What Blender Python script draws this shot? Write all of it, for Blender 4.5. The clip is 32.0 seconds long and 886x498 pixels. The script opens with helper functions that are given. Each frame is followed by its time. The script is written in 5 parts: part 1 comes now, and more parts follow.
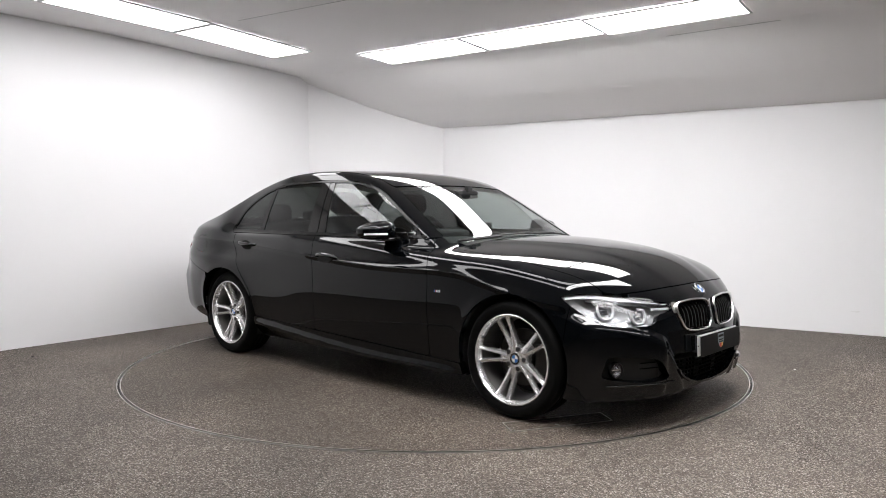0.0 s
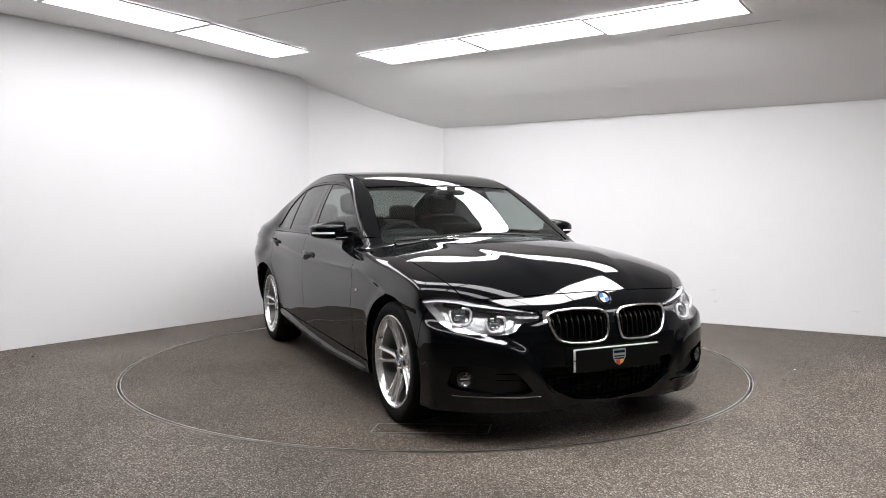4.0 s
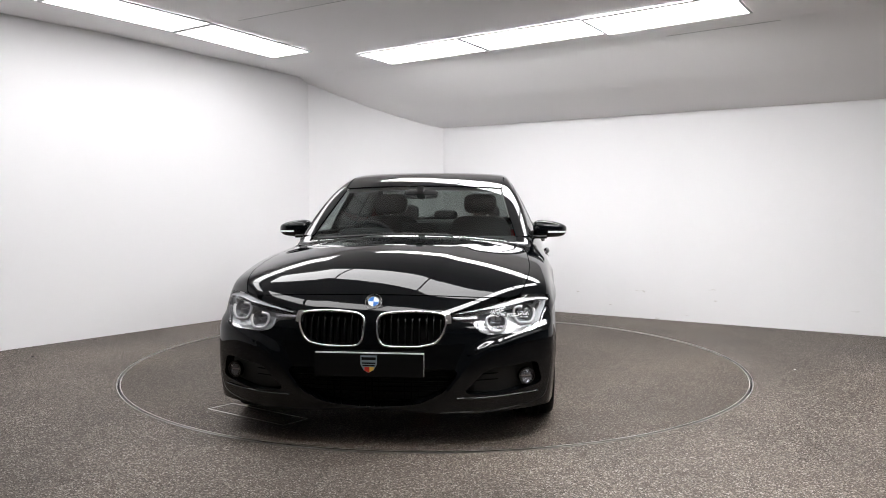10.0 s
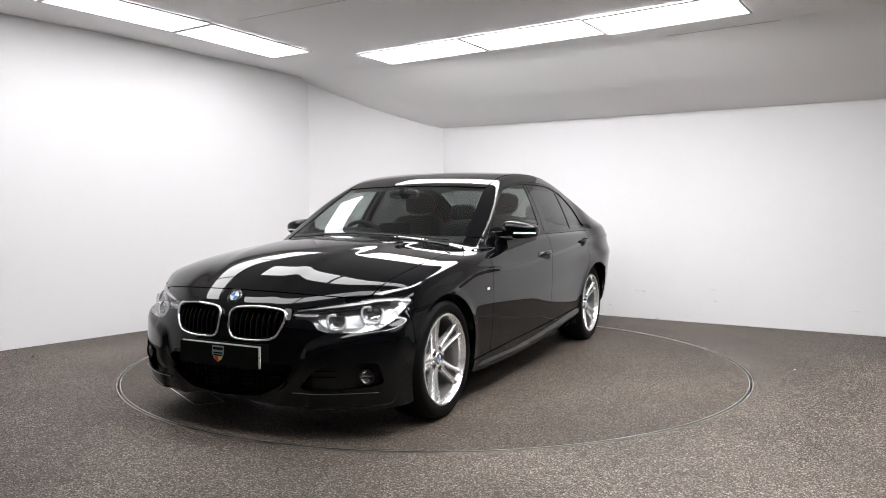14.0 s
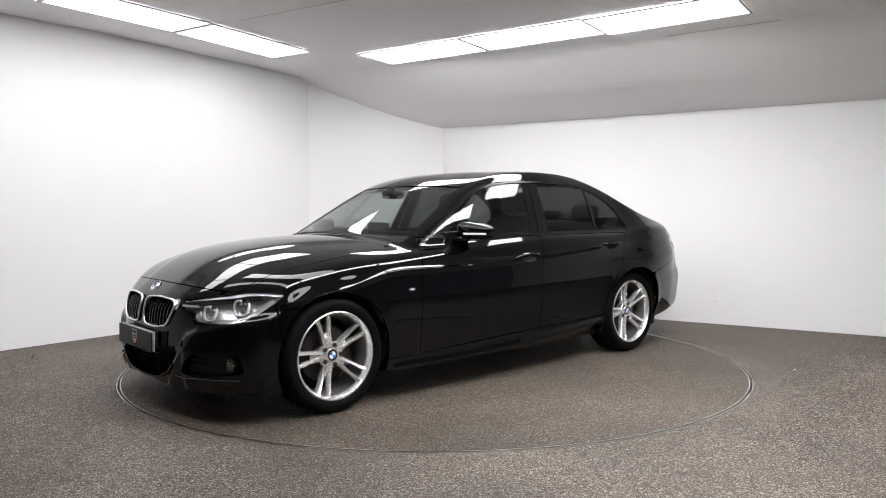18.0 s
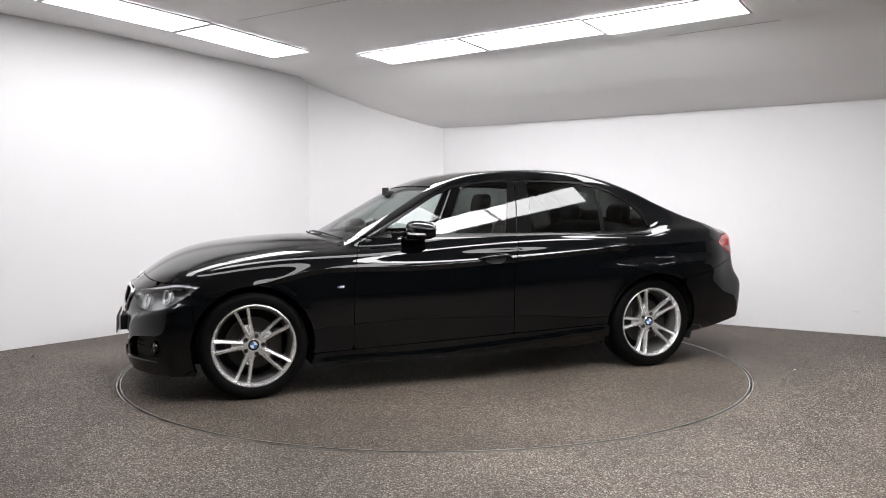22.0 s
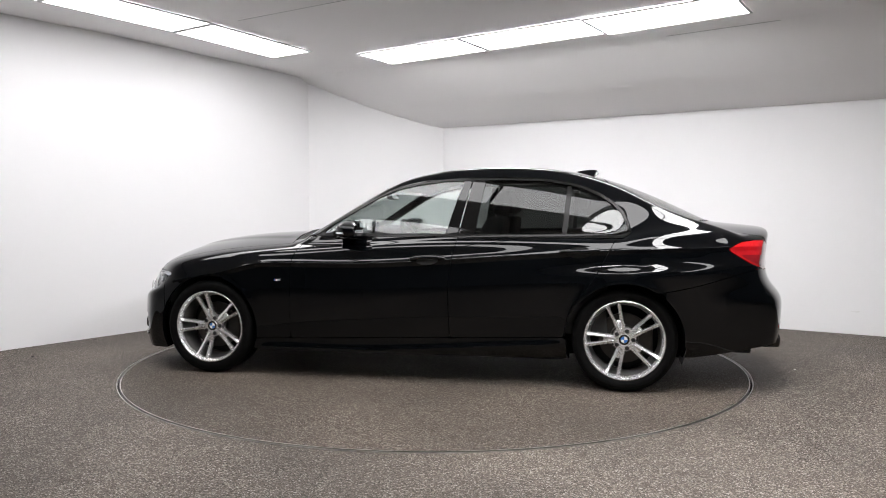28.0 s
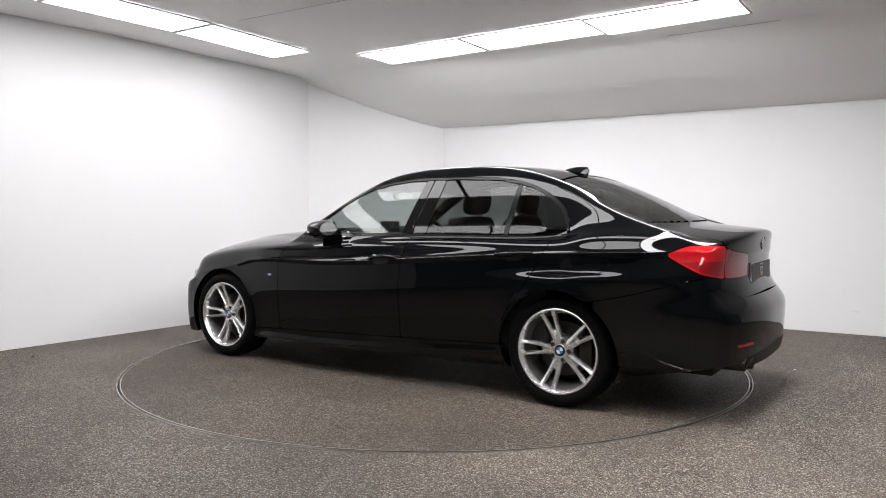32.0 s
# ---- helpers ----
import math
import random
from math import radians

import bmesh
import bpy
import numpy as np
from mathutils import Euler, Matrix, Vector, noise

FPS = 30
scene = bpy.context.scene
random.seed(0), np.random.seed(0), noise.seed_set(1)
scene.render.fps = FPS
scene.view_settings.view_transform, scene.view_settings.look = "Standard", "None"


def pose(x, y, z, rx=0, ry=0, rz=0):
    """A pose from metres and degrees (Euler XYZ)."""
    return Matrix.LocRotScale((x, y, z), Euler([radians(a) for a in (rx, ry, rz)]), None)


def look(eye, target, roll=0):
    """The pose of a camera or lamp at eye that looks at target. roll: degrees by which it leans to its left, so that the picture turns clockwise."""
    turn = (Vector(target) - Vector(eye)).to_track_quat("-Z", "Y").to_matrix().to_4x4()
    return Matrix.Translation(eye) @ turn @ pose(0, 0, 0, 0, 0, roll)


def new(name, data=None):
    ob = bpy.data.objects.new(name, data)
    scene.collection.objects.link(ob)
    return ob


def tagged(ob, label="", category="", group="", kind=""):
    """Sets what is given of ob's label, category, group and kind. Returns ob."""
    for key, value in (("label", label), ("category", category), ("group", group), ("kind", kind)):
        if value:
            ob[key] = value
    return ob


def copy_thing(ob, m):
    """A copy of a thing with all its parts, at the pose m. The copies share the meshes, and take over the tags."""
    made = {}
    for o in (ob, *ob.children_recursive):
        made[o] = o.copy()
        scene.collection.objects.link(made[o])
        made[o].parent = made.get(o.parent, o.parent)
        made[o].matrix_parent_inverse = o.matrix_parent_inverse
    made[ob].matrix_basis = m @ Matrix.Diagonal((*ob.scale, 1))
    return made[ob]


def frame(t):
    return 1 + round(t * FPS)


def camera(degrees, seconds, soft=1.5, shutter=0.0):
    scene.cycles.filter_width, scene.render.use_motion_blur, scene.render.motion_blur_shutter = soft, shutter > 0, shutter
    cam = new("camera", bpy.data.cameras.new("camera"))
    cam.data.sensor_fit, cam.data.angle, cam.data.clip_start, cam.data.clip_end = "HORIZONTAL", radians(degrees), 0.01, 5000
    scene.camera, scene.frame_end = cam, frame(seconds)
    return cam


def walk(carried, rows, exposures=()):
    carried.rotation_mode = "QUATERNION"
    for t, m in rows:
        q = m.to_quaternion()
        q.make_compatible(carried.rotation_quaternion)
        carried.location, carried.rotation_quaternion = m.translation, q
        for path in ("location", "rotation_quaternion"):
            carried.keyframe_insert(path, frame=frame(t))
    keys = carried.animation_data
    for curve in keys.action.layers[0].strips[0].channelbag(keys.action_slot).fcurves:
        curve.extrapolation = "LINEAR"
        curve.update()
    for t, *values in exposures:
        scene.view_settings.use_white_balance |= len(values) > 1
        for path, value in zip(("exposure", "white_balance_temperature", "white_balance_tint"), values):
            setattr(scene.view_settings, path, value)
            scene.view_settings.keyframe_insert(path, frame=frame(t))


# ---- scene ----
SECONDS = 32.0
EYE = Vector((0.0, -5.7126, 1.1353))
AIM = EYE + Vector((0.0092, 0.99861, -0.05185))
cam = camera(60.83, SECONDS, soft=0.95)
walk(cam, [(0.0, look(EYE, AIM)), (SECONDS, look(EYE, AIM))])

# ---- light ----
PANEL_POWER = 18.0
world = bpy.data.worlds.new("world")
scene.world = world
world.use_nodes = True
world.node_tree.nodes["Background"].inputs[0].default_value = (0.02, 0.02, 0.022, 1)
world.node_tree.nodes["Background"].inputs[1].default_value = 0.3
scene.view_settings.exposure = 0.0


# ---- materials ----
def material(name):
    m = bpy.data.materials.new(name)
    m.use_nodes = True
    nodes, links = m.node_tree.nodes, m.node_tree.links
    return m, nodes, links, nodes["Principled BSDF"]


def plain(name, color, rough=0.5, metal=0.0, coat=0.0, ior=1.5, emit=0.0, grain=0.0, grain_scale=60.0, bump=0.0):
    m, nodes, links, b = material(name)
    b.inputs["Base Color"].default_value = (*color, 1)
    b.inputs["Roughness"].default_value = rough
    b.inputs["Metallic"].default_value = metal
    b.inputs["Coat Weight"].default_value = coat
    b.inputs["Coat Roughness"].default_value = 0.02
    b.inputs["IOR"].default_value = ior
    if emit:
        b.inputs["Emission Color"].default_value = (*color, 1)
        b.inputs["Emission Strength"].default_value = emit
    if grain or bump:
        co = nodes.new("ShaderNodeTexCoord")
        n = nodes.new("ShaderNodeTexNoise")
        n.inputs["Scale"].default_value = grain_scale
        n.inputs["Detail"].default_value = 6
        links.new(co.outputs["Object"], n.inputs["Vector"])
        if grain:
            r = nodes.new("ShaderNodeMapRange")
            r.inputs[3].default_value, r.inputs[4].default_value = max(0.0, rough - grain), min(1.0, rough + grain)
            links.new(n.outputs["Fac"], r.inputs[0])
            links.new(r.outputs[0], b.inputs["Roughness"])
        if bump:
            h = nodes.new("ShaderNodeBump")
            h.inputs["Strength"].default_value = bump
            h.inputs["Distance"].default_value = 0.002
            links.new(n.outputs["Fac"], h.inputs["Height"])
            links.new(h.outputs[0], b.inputs["Normal"])
    return m


def painted(name, light, dark, rough, large=0.6, fine=45.0, bump=0.15, smudge=0.25):
    """Roller-painted plaster or board: faint large patches, fine texture, scattered grey scuffs."""
    m, nodes, links, b = material(name)
    co = nodes.new("ShaderNodeTexCoord")
    n1, n2 = nodes.new("ShaderNodeTexNoise"), nodes.new("ShaderNodeTexNoise")
    n1.inputs["Scale"].default_value, n1.inputs["Detail"].default_value = large, 4
    n2.inputs["Scale"].default_value, n2.inputs["Detail"].default_value = fine, 8
    mix = nodes.new("ShaderNodeMix")
    mix.data_type = "RGBA"
    mix.inputs[6].default_value, mix.inputs[7].default_value = (*dark, 1), (*light, 1)
    ramp = nodes.new("ShaderNodeValToRGB")
    ramp.color_ramp.elements[0].position, ramp.color_ramp.elements[1].position = 0.3, 0.3 + smudge
    h = nodes.new("ShaderNodeBump")
    h.inputs["Strength"].default_value, h.inputs["Distance"].default_value = bump, 0.003
    for n in (n1, n2):
        links.new(co.outputs["Object"], n.inputs["Vector"])
    links.new(n1.outputs["Fac"], ramp.inputs[0])
    links.new(ramp.outputs[0], mix.inputs[0])
    links.new(mix.outputs[2], b.inputs["Base Color"])
    links.new(n2.outputs["Fac"], h.inputs["Height"])
    links.new(h.outputs[0], b.inputs["Normal"])
    b.inputs["Roughness"].default_value = rough
    return m


def aggregate(name, value=1.0, warm=1.0):
    """Resin-bound quartz floor: millimetre grains from dark brown to off-white, broad worn patches."""
    m, nodes, links, b = material(name)
    co = nodes.new("ShaderNodeTexCoord")
    cells, fine, broad = nodes.new("ShaderNodeTexVoronoi"), nodes.new("ShaderNodeTexNoise"), nodes.new("ShaderNodeTexNoise")
    cells.inputs["Scale"].default_value = 190
    fine.inputs["Scale"].default_value, fine.inputs["Detail"].default_value = 60, 5
    broad.inputs["Scale"].default_value, broad.inputs["Detail"].default_value = 0.9, 5
    for n in (cells, fine, broad):
        links.new(co.outputs["Object"], n.inputs["Vector"])
    grey = nodes.new("ShaderNodeSeparateColor")
    links.new(cells.outputs["Color"], grey.inputs[0])
    ramp = nodes.new("ShaderNodeValToRGB")
    e = ramp.color_ramp.elements
    e[0].position, e[0].color = 0.0, (0.020, 0.015, 0.011, 1)
    e[1].position, e[1].color = 1.0, (0.35, 0.33, 0.31, 1)
    for pos, c in ((0.30, (0.052, 0.0415, 0.033, 1)), (0.62, (0.094, 0.077, 0.063, 1)), (0.86, (0.180, 0.157, 0.138, 1))):
        k = e.new(pos)
        k.color = c
    links.new(grey.outputs[0], ramp.inputs[0])
    tone = nodes.new("ShaderNodeMapRange")
    tone.inputs[1].default_value, tone.inputs[2].default_value = 0.3, 0.7
    tone.inputs[3].default_value, tone.inputs[4].default_value = 0.66 * value, 1.26 * value
    links.new(broad.outputs["Fac"], tone.inputs[0])
    hsv = nodes.new("ShaderNodeHueSaturation")
    hsv.inputs["Saturation"].default_value = warm
    links.new(ramp.outputs[0], hsv.inputs["Color"])
    links.new(tone.outputs[0], hsv.inputs["Value"])
    links.new(hsv.outputs[0], b.inputs["Base Color"])
    add = nodes.new("ShaderNodeMath")
    add.operation = "ADD"
    links.new(cells.outputs["Distance"], add.inputs[0])
    links.new(fine.outputs["Fac"], add.inputs[1])
    h = nodes.new("ShaderNodeBump")
    h.inputs["Strength"].default_value, h.inputs["Distance"].default_value = 0.55, 0.003
    links.new(add.outputs[0], h.inputs["Height"])
    links.new(h.outputs[0], b.inputs["Normal"])
    b.inputs["Roughness"].default_value = 0.62
    b.inputs["Specular IOR Level"].default_value = 0.25
    return m


def glass(name, tint, base=0.065):
    m, nodes, links, b = material(name)
    nodes.remove(b)
    out = nodes["Material Output"]
    see, gloss, edge, mix = (nodes.new("ShaderNode" + k) for k in ("BsdfTransparent", "BsdfGlossy", "LayerWeight", "MixShader"))
    see.inputs[0].default_value = (*tint, 1)
    gloss.inputs["Roughness"].default_value = 0.008
    edge.inputs[0].default_value = 0.5
    power, scale = nodes.new("ShaderNodeMath"), nodes.new("ShaderNodeMath")
    power.operation, scale.operation = "POWER", "MULTIPLY_ADD"
    power.inputs[1].default_value = 5.0
    scale.inputs[1].default_value, scale.inputs[2].default_value = 1 - base, base
    links.new(edge.outputs["Facing"], power.inputs[0])
    links.new(power.outputs[0], scale.inputs[0])
    links.new(scale.outputs[0], mix.inputs[0])
    links.new(see.outputs[0], mix.inputs[1])
    links.new(gloss.outputs[0], mix.inputs[2])
    links.new(mix.outputs[0], out.inputs[0])
    return m


def scuffed(m):
    """Adds sparse brown scuffs, longer than high, low on a wall."""
    nodes, links = m.node_tree.nodes, m.node_tree.links
    b = nodes["Principled BSDF"]
    old = b.inputs["Base Color"].links[0].from_socket
    co, mp, n = nodes.new("ShaderNodeTexCoord"), nodes.new("ShaderNodeMapping"), nodes.new("ShaderNodeTexNoise")
    mp.inputs["Scale"].default_value = (5.0, 5.0, 16.0)
    n.inputs["Scale"].default_value, n.inputs["Detail"].default_value = 1.0, 7
    links.new(co.outputs["Object"], mp.inputs[0])
    links.new(mp.outputs[0], n.inputs["Vector"])
    spot, low, mul, sep, mix = nodes.new("ShaderNodeMapRange"), nodes.new("ShaderNodeMapRange"), nodes.new("ShaderNodeMath"), nodes.new("ShaderNodeSeparateXYZ"), nodes.new("ShaderNodeMix")
    spot.inputs[1].default_value, spot.inputs[2].default_value = 0.70, 0.78
    low.inputs[1].default_value, low.inputs[2].default_value = 0.42, 0.30
    links.new(co.outputs["Object"], sep.inputs[0])
    links.new(sep.outputs[2], low.inputs[0])
    links.new(n.outputs["Fac"], spot.inputs[0])
    mul.operation = "MULTIPLY"
    links.new(spot.outputs[0], mul.inputs[0])
    links.new(low.outputs[0], mul.inputs[1])
    mix.data_type = "RGBA"
    mix.inputs[7].default_value = (0.42, 0.38, 0.34, 1)
    links.new(mul.outputs[0], mix.inputs[0])
    links.new(old, mix.inputs[6])
    links.new(mix.outputs[2], b.inputs["Base Color"])
    return m


WALL = painted("white_wall_paint", (0.81, 0.805, 0.815), (0.79, 0.785, 0.795), 0.7)
CEIL = painted("white_ceiling_paint", (0.91, 0.90, 0.90), (0.88, 0.87, 0.87), 0.75, large=0.4)
scuffed(WALL)
DARKWALL = painted("grey_wall_paint", (0.20, 0.205, 0.215), (0.17, 0.175, 0.185), 0.8)
FLOOR = aggregate("quartz_floor", 1.0, 1.12)
WORN = aggregate("worn_quartz_floor", 0.86, 1.28)
ALLOY = plain("brushed_aluminium", (0.62, 0.60, 0.57), 0.35, 1.0, grain=0.1)
SEAM = plain("dark_seam", (0.03, 0.028, 0.026), 0.8)
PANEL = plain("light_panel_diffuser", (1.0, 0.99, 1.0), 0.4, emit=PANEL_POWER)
# the same diffuser at other strengths, set to balance brightness across the room
DIM_PANEL = plain("dim_panel_diffuser", (1.0, 0.99, 1.0), 0.4, emit=0.42 * PANEL_POWER)
STRONG_PANEL = plain("strong_panel_diffuser", (1.0, 0.99, 1.0), 0.4, emit=1.45 * PANEL_POWER)
HALF_PANEL = plain("half_power_diffuser", (1.0, 0.99, 1.0), 0.4, emit=0.50 * PANEL_POWER)
FRAME = plain("grey_lamp_frame", (0.46, 0.46, 0.46), 0.4)


# ---- mesh helpers ----
def mesh_object(name, verts, faces, mat, parent=None, label="", smooth=False):
    me = bpy.data.meshes.new(name)
    me.from_pydata([tuple(map(float, v)) for v in verts], [], [tuple(map(int, f)) for f in faces])
    if smooth:
        me.polygons.foreach_set("use_smooth", [True] * len(me.polygons))
    me.materials.append(mat)
    ob = new(name, me)
    ob.parent = parent
    if label:
        ob["label"] = label
    return ob


def part(name, bm, mat, parent=None, label="", smooth=False):
    """Links a bmesh as one mesh object under a thing or a part."""
    me = bpy.data.meshes.new(name)
    bmesh.ops.recalc_face_normals(bm, faces=bm.faces)
    bm.to_mesh(me)
    bm.free()
    if smooth:
        me.polygons.foreach_set("use_smooth", [True] * len(me.polygons))
        me.set_sharp_from_angle(angle=radians(38))
    me.materials.append(mat)
    ob = new(name, me)
    ob.parent = parent
    if label:
        ob["label"] = label
    return ob


def box(bm, x0, x1, y0, y1, z0, z1, bevel=0.0, m=None):
    r = bmesh.ops.create_cube(bm, size=1, matrix=Matrix.Translation(((x0 + x1) / 2, (y0 + y1) / 2, (z0 + z1) / 2)) @ Matrix.Diagonal((x1 - x0, y1 - y0, z1 - z0, 1)))
    vs = r["verts"]
    if bevel:
        es = list({e for v in vs for e in v.link_edges})
        r = bmesh.ops.bevel(bm, geom=es, offset=bevel, segments=3, profile=0.6, affect="EDGES")
        vs = list({v for f in r["faces"] for v in f.verts} | {v for v in vs if v.is_valid})
    if m is not None:
        bmesh.ops.transform(bm, matrix=m, verts=vs)
    return vs


def slab(outline, z0, z1):
    """A prism over a plan outline."""
    bm = bmesh.new()
    low = [bm.verts.new((x, y, z0)) for x, y in outline]
    top = [bm.verts.new((x, y, z1)) for x, y in outline]
    bm.faces.new(low[::-1])
    bm.faces.new(top)
    n = len(outline)
    for i in range(n):
        bm.faces.new((low[i], low[(i + 1) % n], top[(i + 1) % n], top[i]))
    return bm


def lathe(bm, profile, steps=64, axis="y"):
    """Revolves (radius, height) pairs round an axis; closed where the radius is nought."""
    rings = []
    for r, h in profile:
        ring = []
        for k in range(1 if r < 1e-6 else steps):
            a = 2 * math.pi * k / steps
            c, s = r * math.cos(a), r * math.sin(a)
            ring.append(bm.verts.new((c, h, s) if axis == "y" else (c, s, h)))
        rings.append(ring)
    for p, q in zip(rings, rings[1:]):
        for k in range(steps):
            j = (k + 1) % steps
            if len(p) == 1 and len(q) == 1:
                continue
            if len(p) == 1:
                bm.faces.new((p[0], q[k], q[j]))
            elif len(q) == 1:
                bm.faces.new((p[k], q[0], p[j]))
            else:
                bm.faces.new((p[k], q[k], q[j], p[j]))


# ---- the studio ----
CEILING, SOFFIT = 2.70, 2.12
LEFT_A, LEFT_B = Vector((-6.2, -3.22)), Vector((-1.467, 3.048))
BACK_B, RIGHT_B = Vector((0.09, 3.437)), Vector((7.2, -1.04))


def wall(name, a, b, height, label, mat=None, thick=0.15, height_b=None):
    d = (b - a).normalized()
    n = Vector((d.y, -d.x)) * thick
    hb = height if height_b is None else height_b
    bm = bmesh.new()
    q = [(a, height), (b, hb)]
    vs = [bm.verts.new((p.x + o.x, p.y + o.y, z)) for p, h in q for o in (Vector((0, 0)), n) for z in (0.0, h)]
    for f in ((0, 4, 5, 1), (2, 3, 7, 6), (0, 1, 3, 2), (4, 6, 7, 5), (1, 5, 7, 3), (0, 2, 6, 4)):
        bm.faces.new([vs[i] for i in f])
    return tagged(part(name, bm, mat or WALL), label, "wall", kind="structure")


def studio():
    floor = part("floor", slab([(-9, -11), (9, -11), (9, 6), (-9, 6)], -0.2, -0.02), SEAM)
    tagged(floor, "dark concrete base under the studio floor", "floor", kind="structure")
    # resin floor with the round pit of the turntable left open
    bm = bmesh.new()
    n, r = 180, 2.243
    inner = [bm.verts.new((r * math.cos(2 * math.pi * k / n), r * math.sin(2 * math.pi * k / n), 0.0)) for k in range(n)]
    low = [bm.verts.new((v.co.x, v.co.y, -0.03)) for v in inner]
    outer = []
    for k in range(n):
        a = 2 * math.pi * k / n
        c, s = math.cos(a), math.sin(a)
        f = min(9 / abs(c) if c else 1e9, (6 / s if s > 0 else 11 / -s) if s else 1e9)
        outer.append(bm.verts.new((c * f, s * f, 0.0)))
    corners = [bm.verts.new((x, y, 0.0)) for x, y in ((9, 6), (-9, 6), (-9, -11), (9, -11))]
    for k in range(n):
        j = (k + 1) % n
        bm.faces.new((inner[k], outer[k], outer[j], inner[j]))
        bm.faces.new((inner[k], inner[j], low[j], low[k]))
        a, b = outer[k].co, outer[j].co
        for c in corners:
            if (abs(a.x - c.co.x) < 1e-4 and abs(b.y - c.co.y) < 1e-4) or (abs(a.y - c.co.y) < 1e-4 and abs(b.x - c.co.x) < 1e-4):
                if (a - b).length > 1e-6 and abs(a.x - b.x) > 1e-5 and abs(a.y - b.y) > 1e-5:
                    bm.faces.new((outer[k], c, outer[j]))
    tagged(part("floor_surface", bm, FLOOR), "brown-grey speckled resin quartz floor round the turntable", "floor", kind="structure")

    wall("wall_left", LEFT_B, LEFT_A, CEILING + 0.05, "plain white painted studio side wall")
    wall("wall_back", BACK_B, LEFT_B, 2.2, "short white painted wall across the studio corner", height_b=2.75)
    wall("wall_right", RIGHT_B, BACK_B, SOFFIT + 0.05, "white painted studio wall with faint scuffs near the floor")
    wall("wall_behind", Vector((-6.6, -9.0)), Vector((7.6, -9.0)), CEILING + 0.05, "plain grey wall behind the camera", DARKWALL)
    wall("wall_side_left", Vector((-6.3, -3.2)), Vector((-6.6, -9.1)), CEILING + 0.05, "plain grey side wall behind the camera", DARKWALL)
    wall("wall_side_right", Vector((7.6, -9.1)), Vector((7.2, -0.9)), CEILING + 0.05, "plain grey side wall behind the camera", DARKWALL)

    # one ceiling: level over the turntable, then curving down to the low wall
    bm = bmesh.new()
    ds = [-12.0, -8.0, -5.5, -3.5, -2.5, -1.6] + [-1.45 + 0.05 * k for k in range(30)]
    rows = [[bm.verts.new(over(s, d)) for s in (-9, -6, -3, -1.5, 0.0, 1.5, 3.0, 4.5, 6.0, 9.0, 12.0)] for d in ds]
    for p, q in zip(rows, rows[1:]):
        for k in range(len(p) - 1):
            bm.faces.new((p[k], p[k + 1], q[k + 1], q[k]))
    top = bmesh.ops.extrude_face_region(bm, geom=bm.faces[:])["geom"]
    bmesh.ops.translate(bm, vec=(0, 0, 0.14), verts=[v for v in top if isinstance(v, bmesh.types.BMVert)])
    tagged(part("ceiling", bm, CEIL, smooth=True), "pale grey painted ceiling curving down to a low wall", "ceiling", kind="structure")
    # fine joints between ceiling boards
    for k, (s0, d0, s1, d1) in enumerate(((0.05, -3.30, 1.6, -3.32), (3.0, -1.24, 3.9, -1.27))):
        bm = bmesh.new()
        a, b = Vector(over(s0, d0)), Vector(over(s1, d1))
        w = Vector((*(ACROSS * 0.0035), 0.0))
        vs = [bm.verts.new(p + o + Vector((0, 0, dz))) for dz in (-0.0015, 0.002) for p, o in ((a, -w), (b, -w), (b, w), (a, w))]
        bm.faces.new(vs[:4])
        for i in range(4):
            bm.faces.new((vs[i], vs[(i + 1) % 4], vs[4 + (i + 1) % 4], vs[4 + i]))
        tagged(part("ceiling_joint", bm, FRAME), "fine dark joint between ceiling boards", "ceiling joint", kind="structure")


ALONG = (RIGHT_B - BACK_B).normalized()
ACROSS = Vector((-ALONG.y, ALONG.x))


def ceiling_height(d):
    """Height of the ceiling d metres in from the low wall (d below nought)."""
    return float(np.interp(d, [-3.5, -1.6, -1.30, -1.15, -0.9, -0.67, -0.42, -0.18, 0.0], [2.70, 2.652, 2.638, 2.577, 2.454, 2.342, 2.248, 2.158, 2.118]))


def over(s, d):
    """The ceiling's point s metres along the low wall and d metres from it."""
    p = BACK_B + ALONG * s + ACROSS * d
    return (p.x, p.y, ceiling_height(d))


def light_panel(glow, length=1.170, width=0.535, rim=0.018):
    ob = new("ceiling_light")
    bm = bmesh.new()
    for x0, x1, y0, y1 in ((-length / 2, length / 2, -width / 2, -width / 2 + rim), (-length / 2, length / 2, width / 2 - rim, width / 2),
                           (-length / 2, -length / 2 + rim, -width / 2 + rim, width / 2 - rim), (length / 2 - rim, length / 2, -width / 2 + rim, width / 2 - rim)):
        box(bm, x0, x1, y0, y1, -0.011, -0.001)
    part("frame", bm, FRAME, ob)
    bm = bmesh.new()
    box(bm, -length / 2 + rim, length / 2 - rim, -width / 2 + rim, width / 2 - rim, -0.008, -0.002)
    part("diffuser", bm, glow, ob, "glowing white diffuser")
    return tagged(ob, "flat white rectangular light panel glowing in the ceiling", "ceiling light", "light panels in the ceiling")


